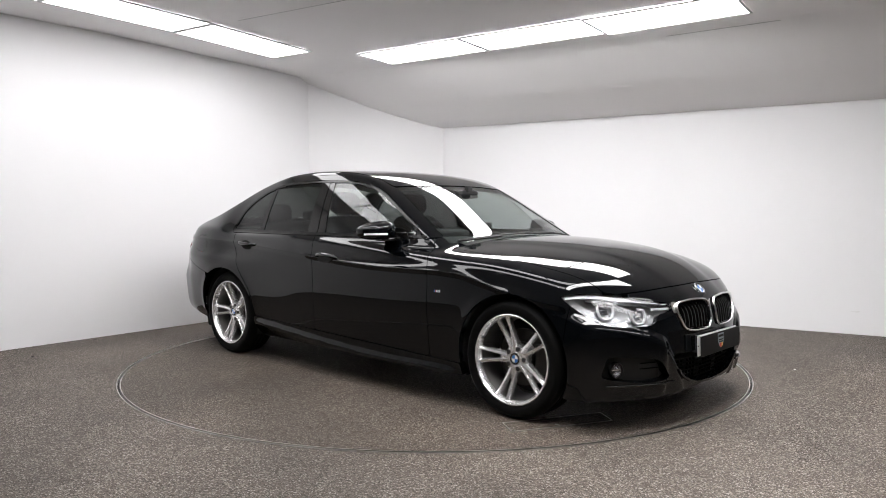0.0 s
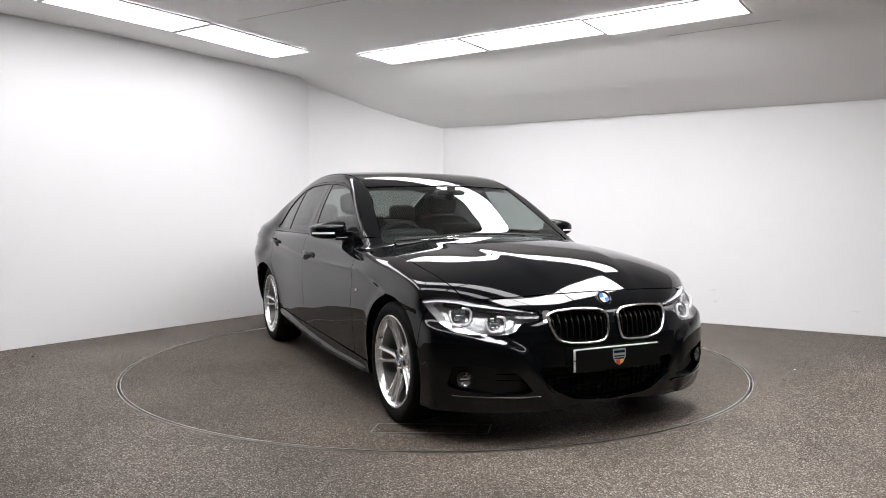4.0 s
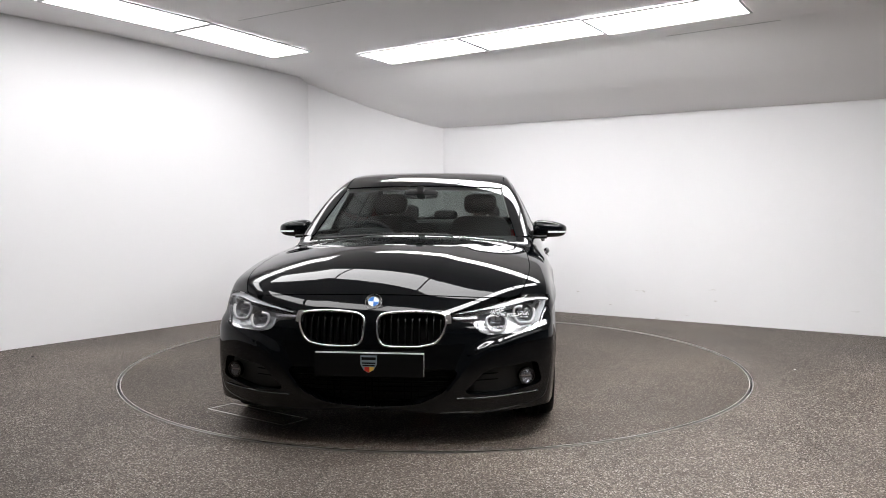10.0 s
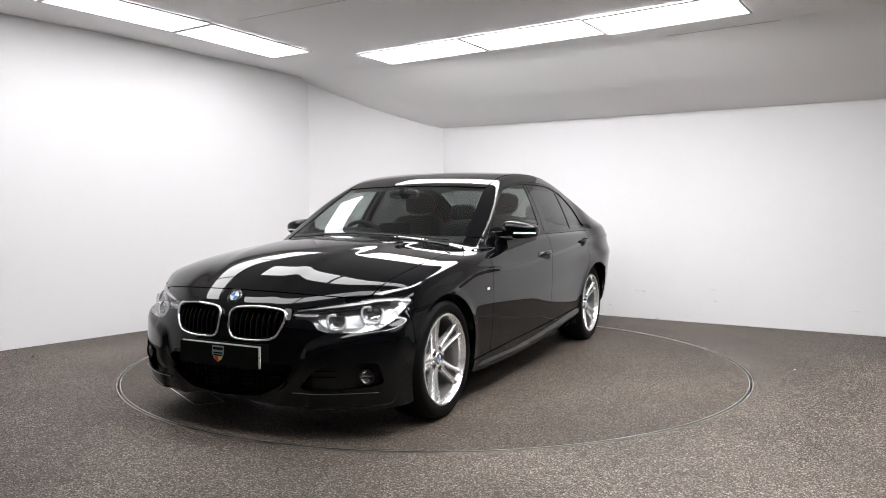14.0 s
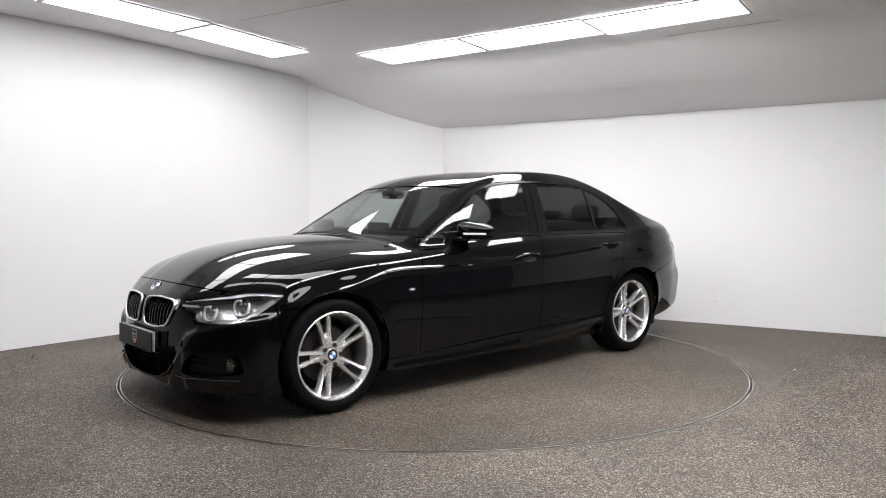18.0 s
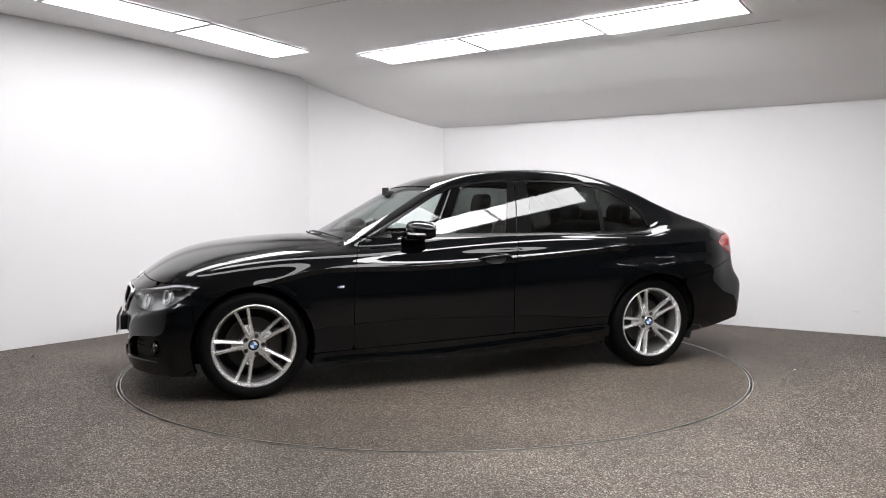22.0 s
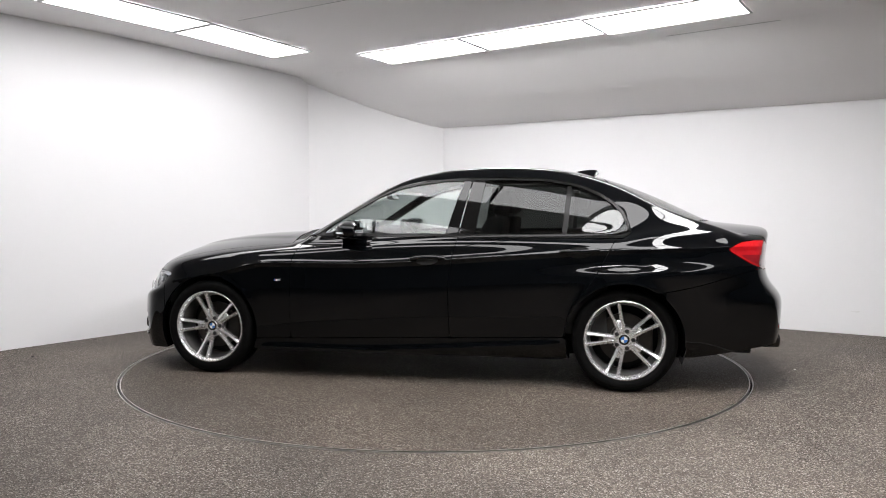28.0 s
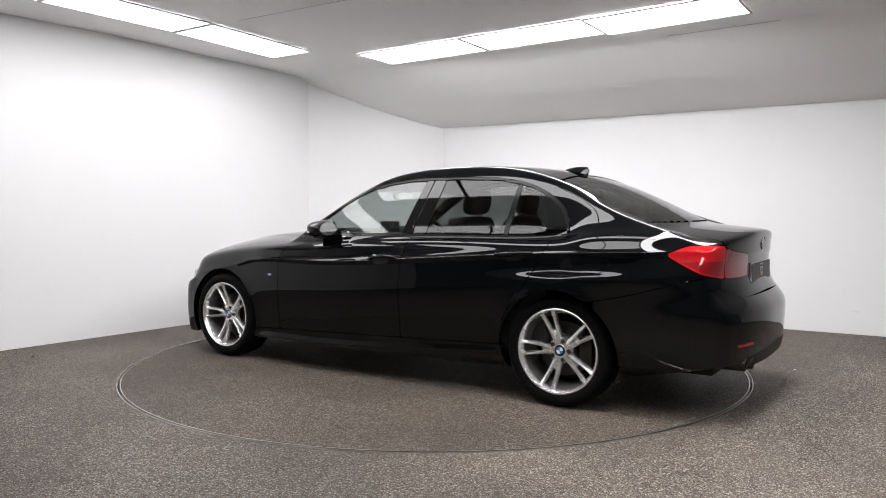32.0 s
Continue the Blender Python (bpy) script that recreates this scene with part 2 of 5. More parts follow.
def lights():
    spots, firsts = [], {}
    for k in range(3):  # a ring of strips round the turntable, one in front of it, one added out of view
        spots += [(0.78 + 1.18 * k, -1.66 - 0.07 * k, -3.4, PANEL), (0.78 + 1.18 * k, -4.25, 0, HALF_PANEL)]
        spots += [(-0.435 - 0.05 * k, -2.76 - 1.176 * k, 87.5, DIM_PANEL), (4.02, -2.85 - 1.18 * k, 90, STRONG_PANEL)]
        # the strip at 6.2 is an added, unseen fill for the right foreground
        spots += [(0.78 + 1.18 * k, -5.62, 0, DIM_PANEL), (6.2, -3.4 - 1.18 * k, 90, HALF_PANEL)]
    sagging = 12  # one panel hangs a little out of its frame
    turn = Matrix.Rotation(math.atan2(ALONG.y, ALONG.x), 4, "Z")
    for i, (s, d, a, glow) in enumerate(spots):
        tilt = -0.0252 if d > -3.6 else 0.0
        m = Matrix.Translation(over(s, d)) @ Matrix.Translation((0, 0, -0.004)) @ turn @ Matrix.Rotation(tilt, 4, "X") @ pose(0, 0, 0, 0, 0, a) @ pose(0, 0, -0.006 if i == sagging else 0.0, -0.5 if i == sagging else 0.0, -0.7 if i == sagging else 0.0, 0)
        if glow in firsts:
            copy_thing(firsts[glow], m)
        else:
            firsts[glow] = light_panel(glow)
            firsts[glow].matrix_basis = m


def turntable():
    top = new("turntable")
    bm = bmesh.new()
    n, r = 180, 2.216
    rim = [bm.verts.new((r * math.cos(2 * math.pi * k / n), r * math.sin(2 * math.pi * k / n), 0.0)) for k in range(n)]
    low = [bm.verts.new((v.co.x, v.co.y, -0.018)) for v in rim]
    bm.faces.new(rim)
    bm.faces.new(low[::-1])
    for k in range(n):
        bm.faces.new((rim[k], low[k], low[(k + 1) % n], rim[(k + 1) % n]))
    part("disc", bm, WORN, top)
    for name, r0, r1 in (("edge_trim", 2.2165, 2.2225), ("outer_trim", 2.2375, 2.2425)):
        bm = bmesh.new()
        lathe(bm, [(r0, -0.018), (r0, 0.002), (r1, 0.002), (r1, -0.018), (r0, -0.018)], 180, "z")
        part(name, bm, ALLOY, top if name == "edge_trim" else None, "thin aluminium ring")
    ring = bpy.data.objects["outer_trim"]
    tagged(ring, "thin aluminium ring set in the floor round the turntable", "floor trim", kind="structure")
    # service hatch with a thin metal frame
    a, b, c = Vector((1.582, -1.13)), Vector((1.86, -0.60)), Vector((1.45, -1.035))
    bm = bmesh.new()
    for p, q in ((a, b), (a, c), (b, b + c - a), (c, b + c - a)):
        d = (q - p).normalized()
        w = Vector((-d.y, d.x)) * 0.0035
        vs = [bm.verts.new((v.x, v.y, z)) for z in (0.0005, 0.0022) for v in (p - w, q - w, q + w, p + w)]
        bm.faces.new(vs[4:])
        for k in range(4):
            j = (k + 1) % 4
            bm.faces.new((vs[k], vs[j], vs[4 + j], vs[4 + k]))
    part("hatch_frame", bm, ALLOY, top, "thin metal edging of a floor hatch")
    return tagged(top, "round speckled car turntable flush with the floor", "turntable")


def crumbs():
    rng = random.Random(7)
    for x, y, r, pale in ((-3.32, 0.22, 0.010, 0), (-3.12, 0.10, 0.013, 0), (-2.98, 0.86, 0.012, 0), (-2.28, 1.90, 0.014, 0), (-2.45, 1.52, 0.010, 0), (3.62, 0.93, 0.010, 0), (2.55, -0.42, 0.008, 1), (1.75, 2.33, 0.012, 0), (2.05, 2.12, 0.009, 0)):
        bm = bmesh.new()
        bmesh.ops.create_icosphere(bm, subdivisions=1, radius=r)
        for v in bm.verts:
            v.co = (v.co.x * rng.uniform(0.7, 1.6), v.co.y * rng.uniform(0.7, 1.5), max(0.0, v.co.z * rng.uniform(0.3, 0.6)))
        ob = part("floor_crumb", bm, WHITE_BIT if pale else SEAM)
        ob.matrix_basis = pose(x, y, 0.0, 0, 0, rng.uniform(0, 360))
        tagged(ob, "small pale paper crumb on the floor" if pale else "small dark crumb of dirt on the floor", "debris", "crumbs on the floor")


WHITE_BIT = plain("pale_paper", (0.6, 0.58, 0.55), 0.8)
crumbs()
studio()
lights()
DISC = turntable()


# ---- the car: one smooth body surface, from which the panels are cut ----
CAR_X, CAR_Y = 0.0283, -0.0657
PAINT, nodes_, links_, b_ = material("black_metallic_paint")
b_.inputs["Base Color"].default_value = (0.0014, 0.0018, 0.0024, 1)
b_.inputs["Metallic"].default_value = 0.0
b_.inputs["Roughness"].default_value = 0.35
b_.inputs["Specular IOR Level"].default_value = 0.0
b_.inputs["Coat Weight"].default_value = 1.0
b_.inputs["Coat Roughness"].default_value = 0.008
b_.inputs["Coat IOR"].default_value = 1.45
BLACKGLOSS = plain("gloss_black_plastic", (0.006, 0.006, 0.006), 0.05)
BLACKMATT = plain("matt_black_plastic", (0.007, 0.007, 0.007), 0.6, bump=0.2, grain_scale=400)
SATIN = plain("satin_black_trim", (0.007, 0.007, 0.007), 0.20, ior=1.28)
PILLAR = plain("gloss_black_pillar", (0.004, 0.004, 0.004), 0.04, ior=1.40)
VOID = plain("unlit_black_liner", (0.006, 0.006, 0.006), 0.9)
RUBBER = plain("tyre_rubber", (0.004, 0.004, 0.004), 0.62, ior=1.18, bump=0.25, grain_scale=220)
SILVER = plain("silver_alloy_wheel", (0.84, 0.84, 0.84), 0.25, 0.74)
CHROME = plain("chrome", (0.86, 0.86, 0.86), 0.06, 1.0)
GUNMETAL = plain("dark_metal", (0.075, 0.07, 0.066), 0.45, 1.0, grain=0.1)
FRONTGLASS = glass("light_tinted_glass", (0.74, 0.80, 0.78))
SCREENGLASS = glass("windscreen_glass", (0.48, 0.52, 0.51))
DARKGLASS = glass("dark_side_glass", (0.13, 0.14, 0.137), 0.034)
REARGLASS = glass("dark_privacy_glass", (0.36, 0.39, 0.37))
LENS = glass("clear_lamp_lens", (0.92, 0.93, 0.95))
REDLENS = plain("red_lamp_lens", (0.42, 0.006, 0.010), 0.08, coat=1.0)
DARKRED = plain("dark_red_lamp_lens", (0.22, 0.006, 0.010), 0.10, coat=1.0)


def spline(*pts):
    """A natural cubic through (x, y) pairs, straight beyond its ends."""
    p = sorted(pts)
    x, y = np.array([a for a, _ in p], float), np.array([b for _, b in p], float)
    n, h = len(x), np.diff(x)
    a, r = np.eye(n), np.zeros(n)
    for i in range(1, n - 1):
        a[i, i - 1:i + 2] = h[i - 1], 2 * (h[i - 1] + h[i]), h[i]
        r[i] = 6 * ((y[i + 1] - y[i]) / h[i] - (y[i] - y[i - 1]) / h[i - 1])
    m = np.linalg.solve(a, r)

    def value(q):
        q = np.asarray(q, float)
        c = np.clip(q, x[0], x[-1])
        i = np.clip(np.searchsorted(x, c, side="right") - 1, 0, n - 2)
        d0, d1, w = x[i + 1] - c, c - x[i], h[i]
        v = (m[i] * d0 ** 3 + m[i + 1] * d1 ** 3) / (6 * w) + (y[i] / w - m[i] * w / 6) * d0 + (y[i + 1] / w - m[i + 1] * w / 6) * d1
        s0 = (y[1] - y[0]) / h[0] - m[1] * h[0] / 6
        s1 = (y[-1] - y[-2]) / h[-1] + m[-2] * h[-1] / 6
        return v + np.where(q < x[0], (q - x[0]) * s0, 0) + np.where(q > x[-1], (q - x[-1]) * s1, 0)
    return value


def smax(a, b, k):
    return 0.5 * (a + b + np.sqrt((a - b) ** 2 + k * k))


def smin(a, b, k):
    return 0.5 * (a + b - np.sqrt((a - b) ** 2 + k * k))


WAIST = spline((2.2, 0.870), (1.6, 0.893), (1.1, 0.905), (0.4, 0.902), (-0.6, 0.898), (-1.4, 0.882), (-1.75, 0.872), (-1.98, 0.836), (-2.2, 0.772), (-2.45, 0.69))
CREASE = spline((2.0, 0.60), (1.50, 0.672), (1.25, 0.722), (1.07, 0.767), (0.9, 0.780), (0.43, 0.780), (-0.08, 0.802), (-0.83, 0.855), (-1.3, 0.885), (-2.1, 0.915))
TUCK = spline((-0.72, 0.17), (-0.66, 0.085), (-0.60, 0.042), (-0.54, 0.028), (-0.48, 0.022), (-0.40, 0.014), (-0.30, 0.006), (-0.20, 0.0), (-0.10, 0.003), (-0.03, 0.006), (0.03, 0.006))
DECK = spline((2.2, 0.590), (2.05, 0.708), (1.93, 0.792), (1.84, 0.842), (1.74, 0.880), (1.64, 0.905), (1.52, 0.924), (1.34, 0.944), (1.1, 0.958), (0.8, 0.964), (0.2, 0.975), (-0.6, 0.985), (-1.4, 1.01), (-1.97, 1.052), (-2.15, 1.041), (-2.45, 1.016))
DROP = spline((2.15, 0.085), (1.8, 0.118), (1.4, 0.110), (0.6, 0.075), (-0.5, 0.03), (-1.4, 0.05), (-2.2, 0.11))
NOSE = spline((0.05, 2.02), (0.15, 2.122), (0.24, 2.150), (0.35, 2.158), (0.46, 2.154), (0.56, 2.148), (0.66, 2.118), (0.74, 2.08), (0.85, 2.02))
TAIL = spline((0.15, -2.325), (0.25, -2.390), (0.40, -2.421), (0.52, -2.428), (0.60, -2.412), (0.66, -2.366), (0.74, -2.330), (0.85, -2.325), (0.96, -2.340), (1.02, -2.360))
RIDGE = spline((1.05, 0.853), (0.90, 0.939), (0.705, 1.051), (0.491, 1.174), (0.35, 1.253), (0.22, 1.317), (0.105, 1.362), (-0.10, 1.408), (-0.37, 1.432), (-0.60, 1.437), (-0.85, 1.430), (-1.10, 1.400), (-1.30, 1.350), (-1.60, 1.240), (-1.97, 1.064), (-2.2, 0.955))
CABIN = spline((0.9, 0.735), (0.5, 0.783), (0.0, 0.810), (-0.6, 0.813), (-1.2, 0.790), (-1.7, 0.735), (-2.1, 0.66))
DOME = spline((2.1, 0.24), (1.5, 0.36), (0.9, 0.50))


def sweep(z):
    """How strongly the nose is swept back towards its sides: less in the bumper than above it."""
    return 0.55 - 0.105 / (1 + np.exp((z - 0.585) / 0.02))


def across(x, y):
    """Where along the centre line a point of screen or roof belongs: the glass bows back towards its sides."""
    return x + 0.20 * y * y * np.tanh((x + 0.6) / 0.35)


def body(p):
    x, y, z = p[..., 0], np.abs(p[..., 1]), p[..., 2]
    q = z - CREASE(x)
    flat = 1 / (1 + np.exp((x - 1.30) / 0.16))
    over = 0.014 * (1 - np.exp(-np.maximum(q, 0) / 0.022)) * flat + 0.20 * np.maximum(q, 0)
    side = y - (WAIST(x) - np.where(q < 0, TUCK(np.minimum(q, 0.0)) * np.clip((-q) / 0.03, 0, 1), over))
    for ax in (1.405, -1.405):
        d = np.sqrt((x - ax) ** 2 + (z - 0.325) ** 2)
        side = side - 0.007 * np.exp(-((d - 0.355) / 0.04) ** 2)
    side = side - 0.017 * np.exp(-((q + 0.585) / 0.026) ** 2) / (1 + np.exp((np.abs(x) - 1.02) / 0.02))
    rear = 1 / (1 + np.exp((x + 1.98) / 0.06))
    side = side + rear * (0.040 / (1 + np.exp(-(z - 0.86) / 0.035)) - 0.020 / (1 + np.exp((z - 0.62) / 0.022)))
    hip = 0.775 - 0.045 * (x + 1.5)
    side = side - 0.042 * 0.5 * (1 - np.tanh((z - hip) / 0.031)) / (1 + np.exp((0.34 - z) / 0.06)) * np.exp(-((x + 1.5) / 0.46) ** 2)
    dome = 0.008 / (1 + np.exp((y - DOME(x)) / 0.022)) * np.clip((x - 0.8) / 0.2, 0, 1)
    top = z - (DECK(x) - DROP(x) * (y / 0.85) ** 2.1 + dome)
    low = smax(side, top, 0.045)
    shelf = 0.462 + 0.045 / (1 + np.exp(-(y - 0.53) / 0.02)) + 0.28 * np.maximum(y - 0.6, 0)
    step = 0.030 / (1 + np.exp((z - shelf) / 0.009)) / (1 + np.exp(-(y - 0.475) / 0.010))
    fold = 0.012 / (1 + np.exp(-(y - 0.335 - 0.60 * (z - 0.23)) / 0.009)) / (1 + np.exp((z - 0.49) / 0.012))
    low = smax(low, x - (NOSE(z) - sweep(z) * y ** 2.6 + step + fold * (1 - step / 0.031)), 0.04)
    low = smax(low, (TAIL(z) + 0.25 * y ** 2.6) - x, 0.030)
    h = z - 0.97
    aft = 1 / (1 + np.exp((x + 1.48) / 0.06))
    glassy = smax(y - (CABIN(x) - (0.36 - 0.15 * aft) * h - 0.36 * h * np.abs(h)), z - (RIDGE(across(x, y)) - (0.045 + 0.05 * aft) * y * y), 0.026)
    glassy = smax(glassy, 0.90 - z, 0.02)
    return smin(low, glassy, 0.022 + 0.12 * aft / (1 + np.exp(-(y - 0.66) / 0.03)) / (1 + np.exp(-(x + 2.08) / 0.05)))


def gradient(p):
    e, g = 2e-3, np.empty_like(p)
    for i in range(3):
        d = np.zeros(3)
        d[i] = e
        g[:, i] = body(p + d) - body(p - d)
    return g / (np.linalg.norm(g, axis=1, keepdims=True) + 1e-12)


def cast(o, d, far=3.0):
    a, b = np.zeros(len(o)), np.full(len(o), far)
    for _ in range(40):
        m = (a + b) / 2
        inside = body(o + d * m[:, None]) < 0
        a, b = np.where(inside, m, a), np.where(inside, b, m)
    return o + d * ((a + b) / 2)[:, None]


def sheet(us, vs, rays):
    """A grid of points on the body where rays(u, v) leave it, and its quads."""
    u, v = np.meshgrid(us, vs, indexing="ij")
    o, d = rays(u.ravel(), v.ravel())
    p = cast(o, d / np.linalg.norm(d, axis=1, keepdims=True))
    i = np.arange(len(us) * len(vs)).reshape(len(us), len(vs))
    return p, np.stack([i[:-1, :-1], i[1:, :-1], i[1:, 1:], i[:-1, 1:]], -1).reshape(-1, 4)


def keep(surface, f):
    """Cuts a surface along f = 0 and keeps where f < 0."""
    p, faces = surface
    val = f(p)
    val = np.where(np.abs(val) < 1e-7, -1e-7, val)
    inside = val < 0
    out, points, made = [], list(p), {}
    if isinstance(faces, np.ndarray):
        n = inside[faces].sum(1)
        out = [tuple(q) for q in faces[n == faces.shape[1]]]
        rest = [tuple(q) for q in faces[(n > 0) & (n < faces.shape[1])]]
    else:
        rest = faces
    for q in rest:
        ring, m = [], len(q)
        for k in range(m):
            a, b = q[k], q[(k + 1) % m]
            if inside[a]:
                ring.append(a)
            if inside[a] != inside[b]:
                key = (min(a, b), max(a, b))
                if key not in made:
                    t = val[a] / (val[a] - val[b])
                    made[key] = len(points)
                    points.append(p[a] + (p[b] - p[a]) * t)
                ring.append(made[key])
        if len(ring) > 2:
            out.append(tuple(ring))
    used = sorted({i for q in out for i in q})
    new_id = {i: k for k, i in enumerate(used)}
    return np.array([points[i] for i in used]).reshape(-1, 3), [tuple(new_id[i] for i in q) for q in out]


def panel(name, surface, mat, parent, depth=0.012, sink=0.0, label="", mirror=False):
    """One body panel: its outer skin, with true body normals, and a folded-in edge."""
    p, faces = surface
    n = gradient(p)
    p = p - n * sink
    if mirror:
        p, n = p * (1, -1, 1), n * (1, -1, 1)
    fixed = []
    for q in faces:
        a, b, c = p[q[0]], p[q[1]], p[q[2]]
        g = np.cross(b - a, c - a) @ n[q[0]]
        if len(q) > 3:
            g += np.cross(p[q[2]] - a, p[q[3]] - a) @ n[q[0]]
        fixed.append(tuple(q) if g > 0 else tuple(q[::-1]))
    count = len(fixed)
    edges = {}
    for q in fixed:
        for a, b in zip(q, q[1:] + q[:1]):
            edges[(a, b)] = 1
    inner, verts, normals = {}, list(p), list(n)
    rims = [(a, b) for a, b in edges if (b, a) not in edges]
    for a, b in rims:
        for i in (a, b):
            if i not in inner:
                inner[i] = len(verts)
                verts.append(p[i] - n[i] * depth)
                normals.append(n[i])
    fold = [(b, a, inner[a], inner[b]) for a, b in rims] if depth else []
    ob = mesh_object(name, verts, fixed + fold, mat, parent, label, smooth=True)
    me = ob.data
    loops = []
    for k, poly in enumerate(me.polygons):
        if k < count:
            loops += [tuple(normals[v]) for v in poly.vertices]
        else:
            loops += [tuple(poly.normal)] * len(poly.vertices)
    me.normals_split_custom_set(loops)
    return ob


def outline(points, u, v):
    """Signed distance to a closed polygon in two coordinates of a point; inside is below nought."""
    pts = np.array(points, float)

    def f(p):
        c = np.stack([u(p), v(p)], 1)
        best, odd = np.full(len(c), 1e9), np.zeros(len(c), bool)
        for a, b in zip(pts, np.roll(pts, -1, 0)):
            d = b - a
            t = np.clip(((c - a) @ d) / (d @ d), 0, 1)
            best = np.minimum(best, np.linalg.norm(c - a - t[:, None] * d, axis=1))
            cross = (a[1] > c[:, 1]) != (b[1] > c[:, 1])
            with np.errstate(divide="ignore", invalid="ignore"):
                odd ^= cross & (c[:, 0] < (b[0] - a[0]) * (c[:, 1] - a[1]) / (b[1] - a[1]) + a[0])
        return np.where(odd, -best, best)
    return f


def rounded(points, n=6, r=0.3):
    """Softens the corners of a polygon."""
    out, m = [], len(points)
    for k in range(m):
        a, b, c = (np.array(points[(k + j) % m], float) for j in (-1, 0, 1))
        s, e = b + (a - b) * r, b + (c - b) * r
        for i in range(n + 1):
            t = i / n
            out.append(tuple((1 - t) ** 2 * s + 2 * t * (1 - t) * b + t * t * e))
    return out


X = lambda p: p[:, 0]
Y = lambda p: np.abs(p[:, 1])
Z = lambda p: p[:, 2]
both = lambda *fs: (lambda p: np.max([f(p) for f in fs], axis=0))
less = lambda f, g=0.0: (lambda p: -f(p) + g)
more = lambda f, g=0.0: (lambda p: f(p) + g)
GAP = 0.0022

FRONT_GAP = spline((0.20, 0.80), (0.40, 0.80), (0.60, 0.797), (0.815, 0.781), (0.923, 0.734), (1.0, 0.685))
MID_GAP = spline((0.20, -0.30), (0.45, -0.296), (0.60, -0.292), (0.774, -0.307), (0.965, -0.347), (1.3, -0.42))
REAR_GAP = spline((0.30, -1.045), (0.42, -1.048), (0.52, -1.075), (0.637, -1.165), (0.75, -1.24), (0.843, -1.289), (1.0, -1.372))
SILL = spline((1.1, 0.256), (-1.1, 0.335))
BUMP_SEAM = spline((-1.5, 0.612), (-1.80, 0.669), (-2.10, 0.752), (-2.3, 0.80))
HOOD_EDGE = spline((2.1, 0.50), (1.9, 0.685), (1.7, 0.745), (1.3, 0.748), (0.95, 0.728), (0.6, 0.69))

daylight = outline([(0.60, 0.978), (0.53, 1.035), (0.33, 1.155), (0.21, 1.224), (0.09, 1.272), (-0.098, 1.311), (-0.349, 1.329), (-0.6, 1.332), (-0.863, 1.324),
                    (-1.05, 1.295), (-1.15, 1.266), (-1.253, 1.218), (-1.33, 1.165), (-1.378, 1.115), (-1.412, 1.045), (-1.422, 1.0), (-1.40, 0.984), (-0.5, 0.979)], X, Z)
front_arch = lambda p: 0.362 - np.hypot(p[:, 0] - 1.405, p[:, 2] - 0.322)
rear_arch = lambda p: 0.362 - np.hypot(p[:, 0] + 1.405, p[:, 2] - 0.322)
nose_seam = lambda p: p[:, 2] - (0.722 - 0.055 * p[:, 1] ** 2)
azimuth = lambda p: np.degrees(np.arctan2(np.abs(p[:, 1]), p[:, 0] - 1.2)) * 0.0125
azimuth_rear = lambda p: np.degrees(np.arctan2(np.abs(p[:, 1]), -1.5 - p[:, 0])) * 0.0125
deg = lambda pts: [(a * 0.0125, z) for a, z in pts]
head_lamp = outline(rounded(deg([(23.4, 0.606), (23.4, 0.641), (31, 0.660), (41.5, 0.686), (48, 0.704), (53.5, 0.706), (60.0, 0.693), (55.4, 0.635), (51.7, 0.590), (47, 0.552), (41.5, 0.540), (34, 0.538), (30.8, 0.552), (29.3, 0.594)]), 4, 0.24), azimuth, Z)
tail_lamp = outline(rounded(deg([(19.5, 0.768), (19.5, 0.886), (34, 0.912), (39, 0.945), (46, 0.950), (52, 0.942), (58.8, 0.898), (54.3, 0.85), (49, 0.795), (42, 0.768), (30, 0.760)]), 4, 0.3), azimuth_rear, Z)
screen = lambda p: np.max([Y(p) - (0.668 - 0.34 * (Z(p) - 0.97)), 0.245 - across(X(p), Y(p)), across(X(p), Y(p)) - 0.885], axis=0)
roof = lambda p: np.max([Y(p) - 0.572, across(X(p), Y(p)) - 0.240, -1.252 - 0.12 * Y(p) ** 2 - X(p)], axis=0)
back_glass = lambda p: np.max([Y(p) - (0.578 - 0.02 * (X(p) + 1.3)), X(p) + 1.262 + 0.12 * Y(p) ** 2, -1.965 + 0.42 * Y(p) ** 2 - X(p)], axis=0)
hood = lambda p: np.max([Y(p) - HOOD_EDGE(X(p)), -nose_seam(p), 0.945 - across(X(p), Y(p))], axis=0)
boot = lambda p: np.max([Y(p) - 0.610 + 0.02 * (1.02 - Z(p)), X(p) - (-1.985 + 0.42 * Y(p) ** 2), 0.665 - Z(p) - 0.02 * Y(p)], axis=0)
kidney = outline(rounded([(0.030, 0.642), (0.20, 0.655), (0.350, 0.642), (0.358, 0.585), (0.318, 0.505), (0.22, 0.487), (0.062, 0.489), (0.034, 0.53)], 5, 0.36), Y, Z)
intake = outline(rounded([(-0.10, 0.376), (0.395, 0.382), (0.415, 0.358), (0.350, 0.272), (0.225, 0.213), (-0.10, 0.196)], 5, 0.25), Y, Z)
duct = outline(rounded([(0.435, 0.262), (0.545, 0.375), (0.79, 0.400), (0.815, 0.285), (0.62, 0.250)], 4, 0.2), Y, Z)


fuel_flap = outline(rounded([(-1.66, 0.80), (-1.66, 0.93), (-1.83, 0.93), (-1.83, 0.80)], 5, 0.35), X, Z)


def side_rays(x, a):
    a = np.radians(a)
    return np.stack([x, 0 * x, 0 * x + 0.55], 1), np.stack([0 * x, np.cos(a), np.sin(a)], 1)


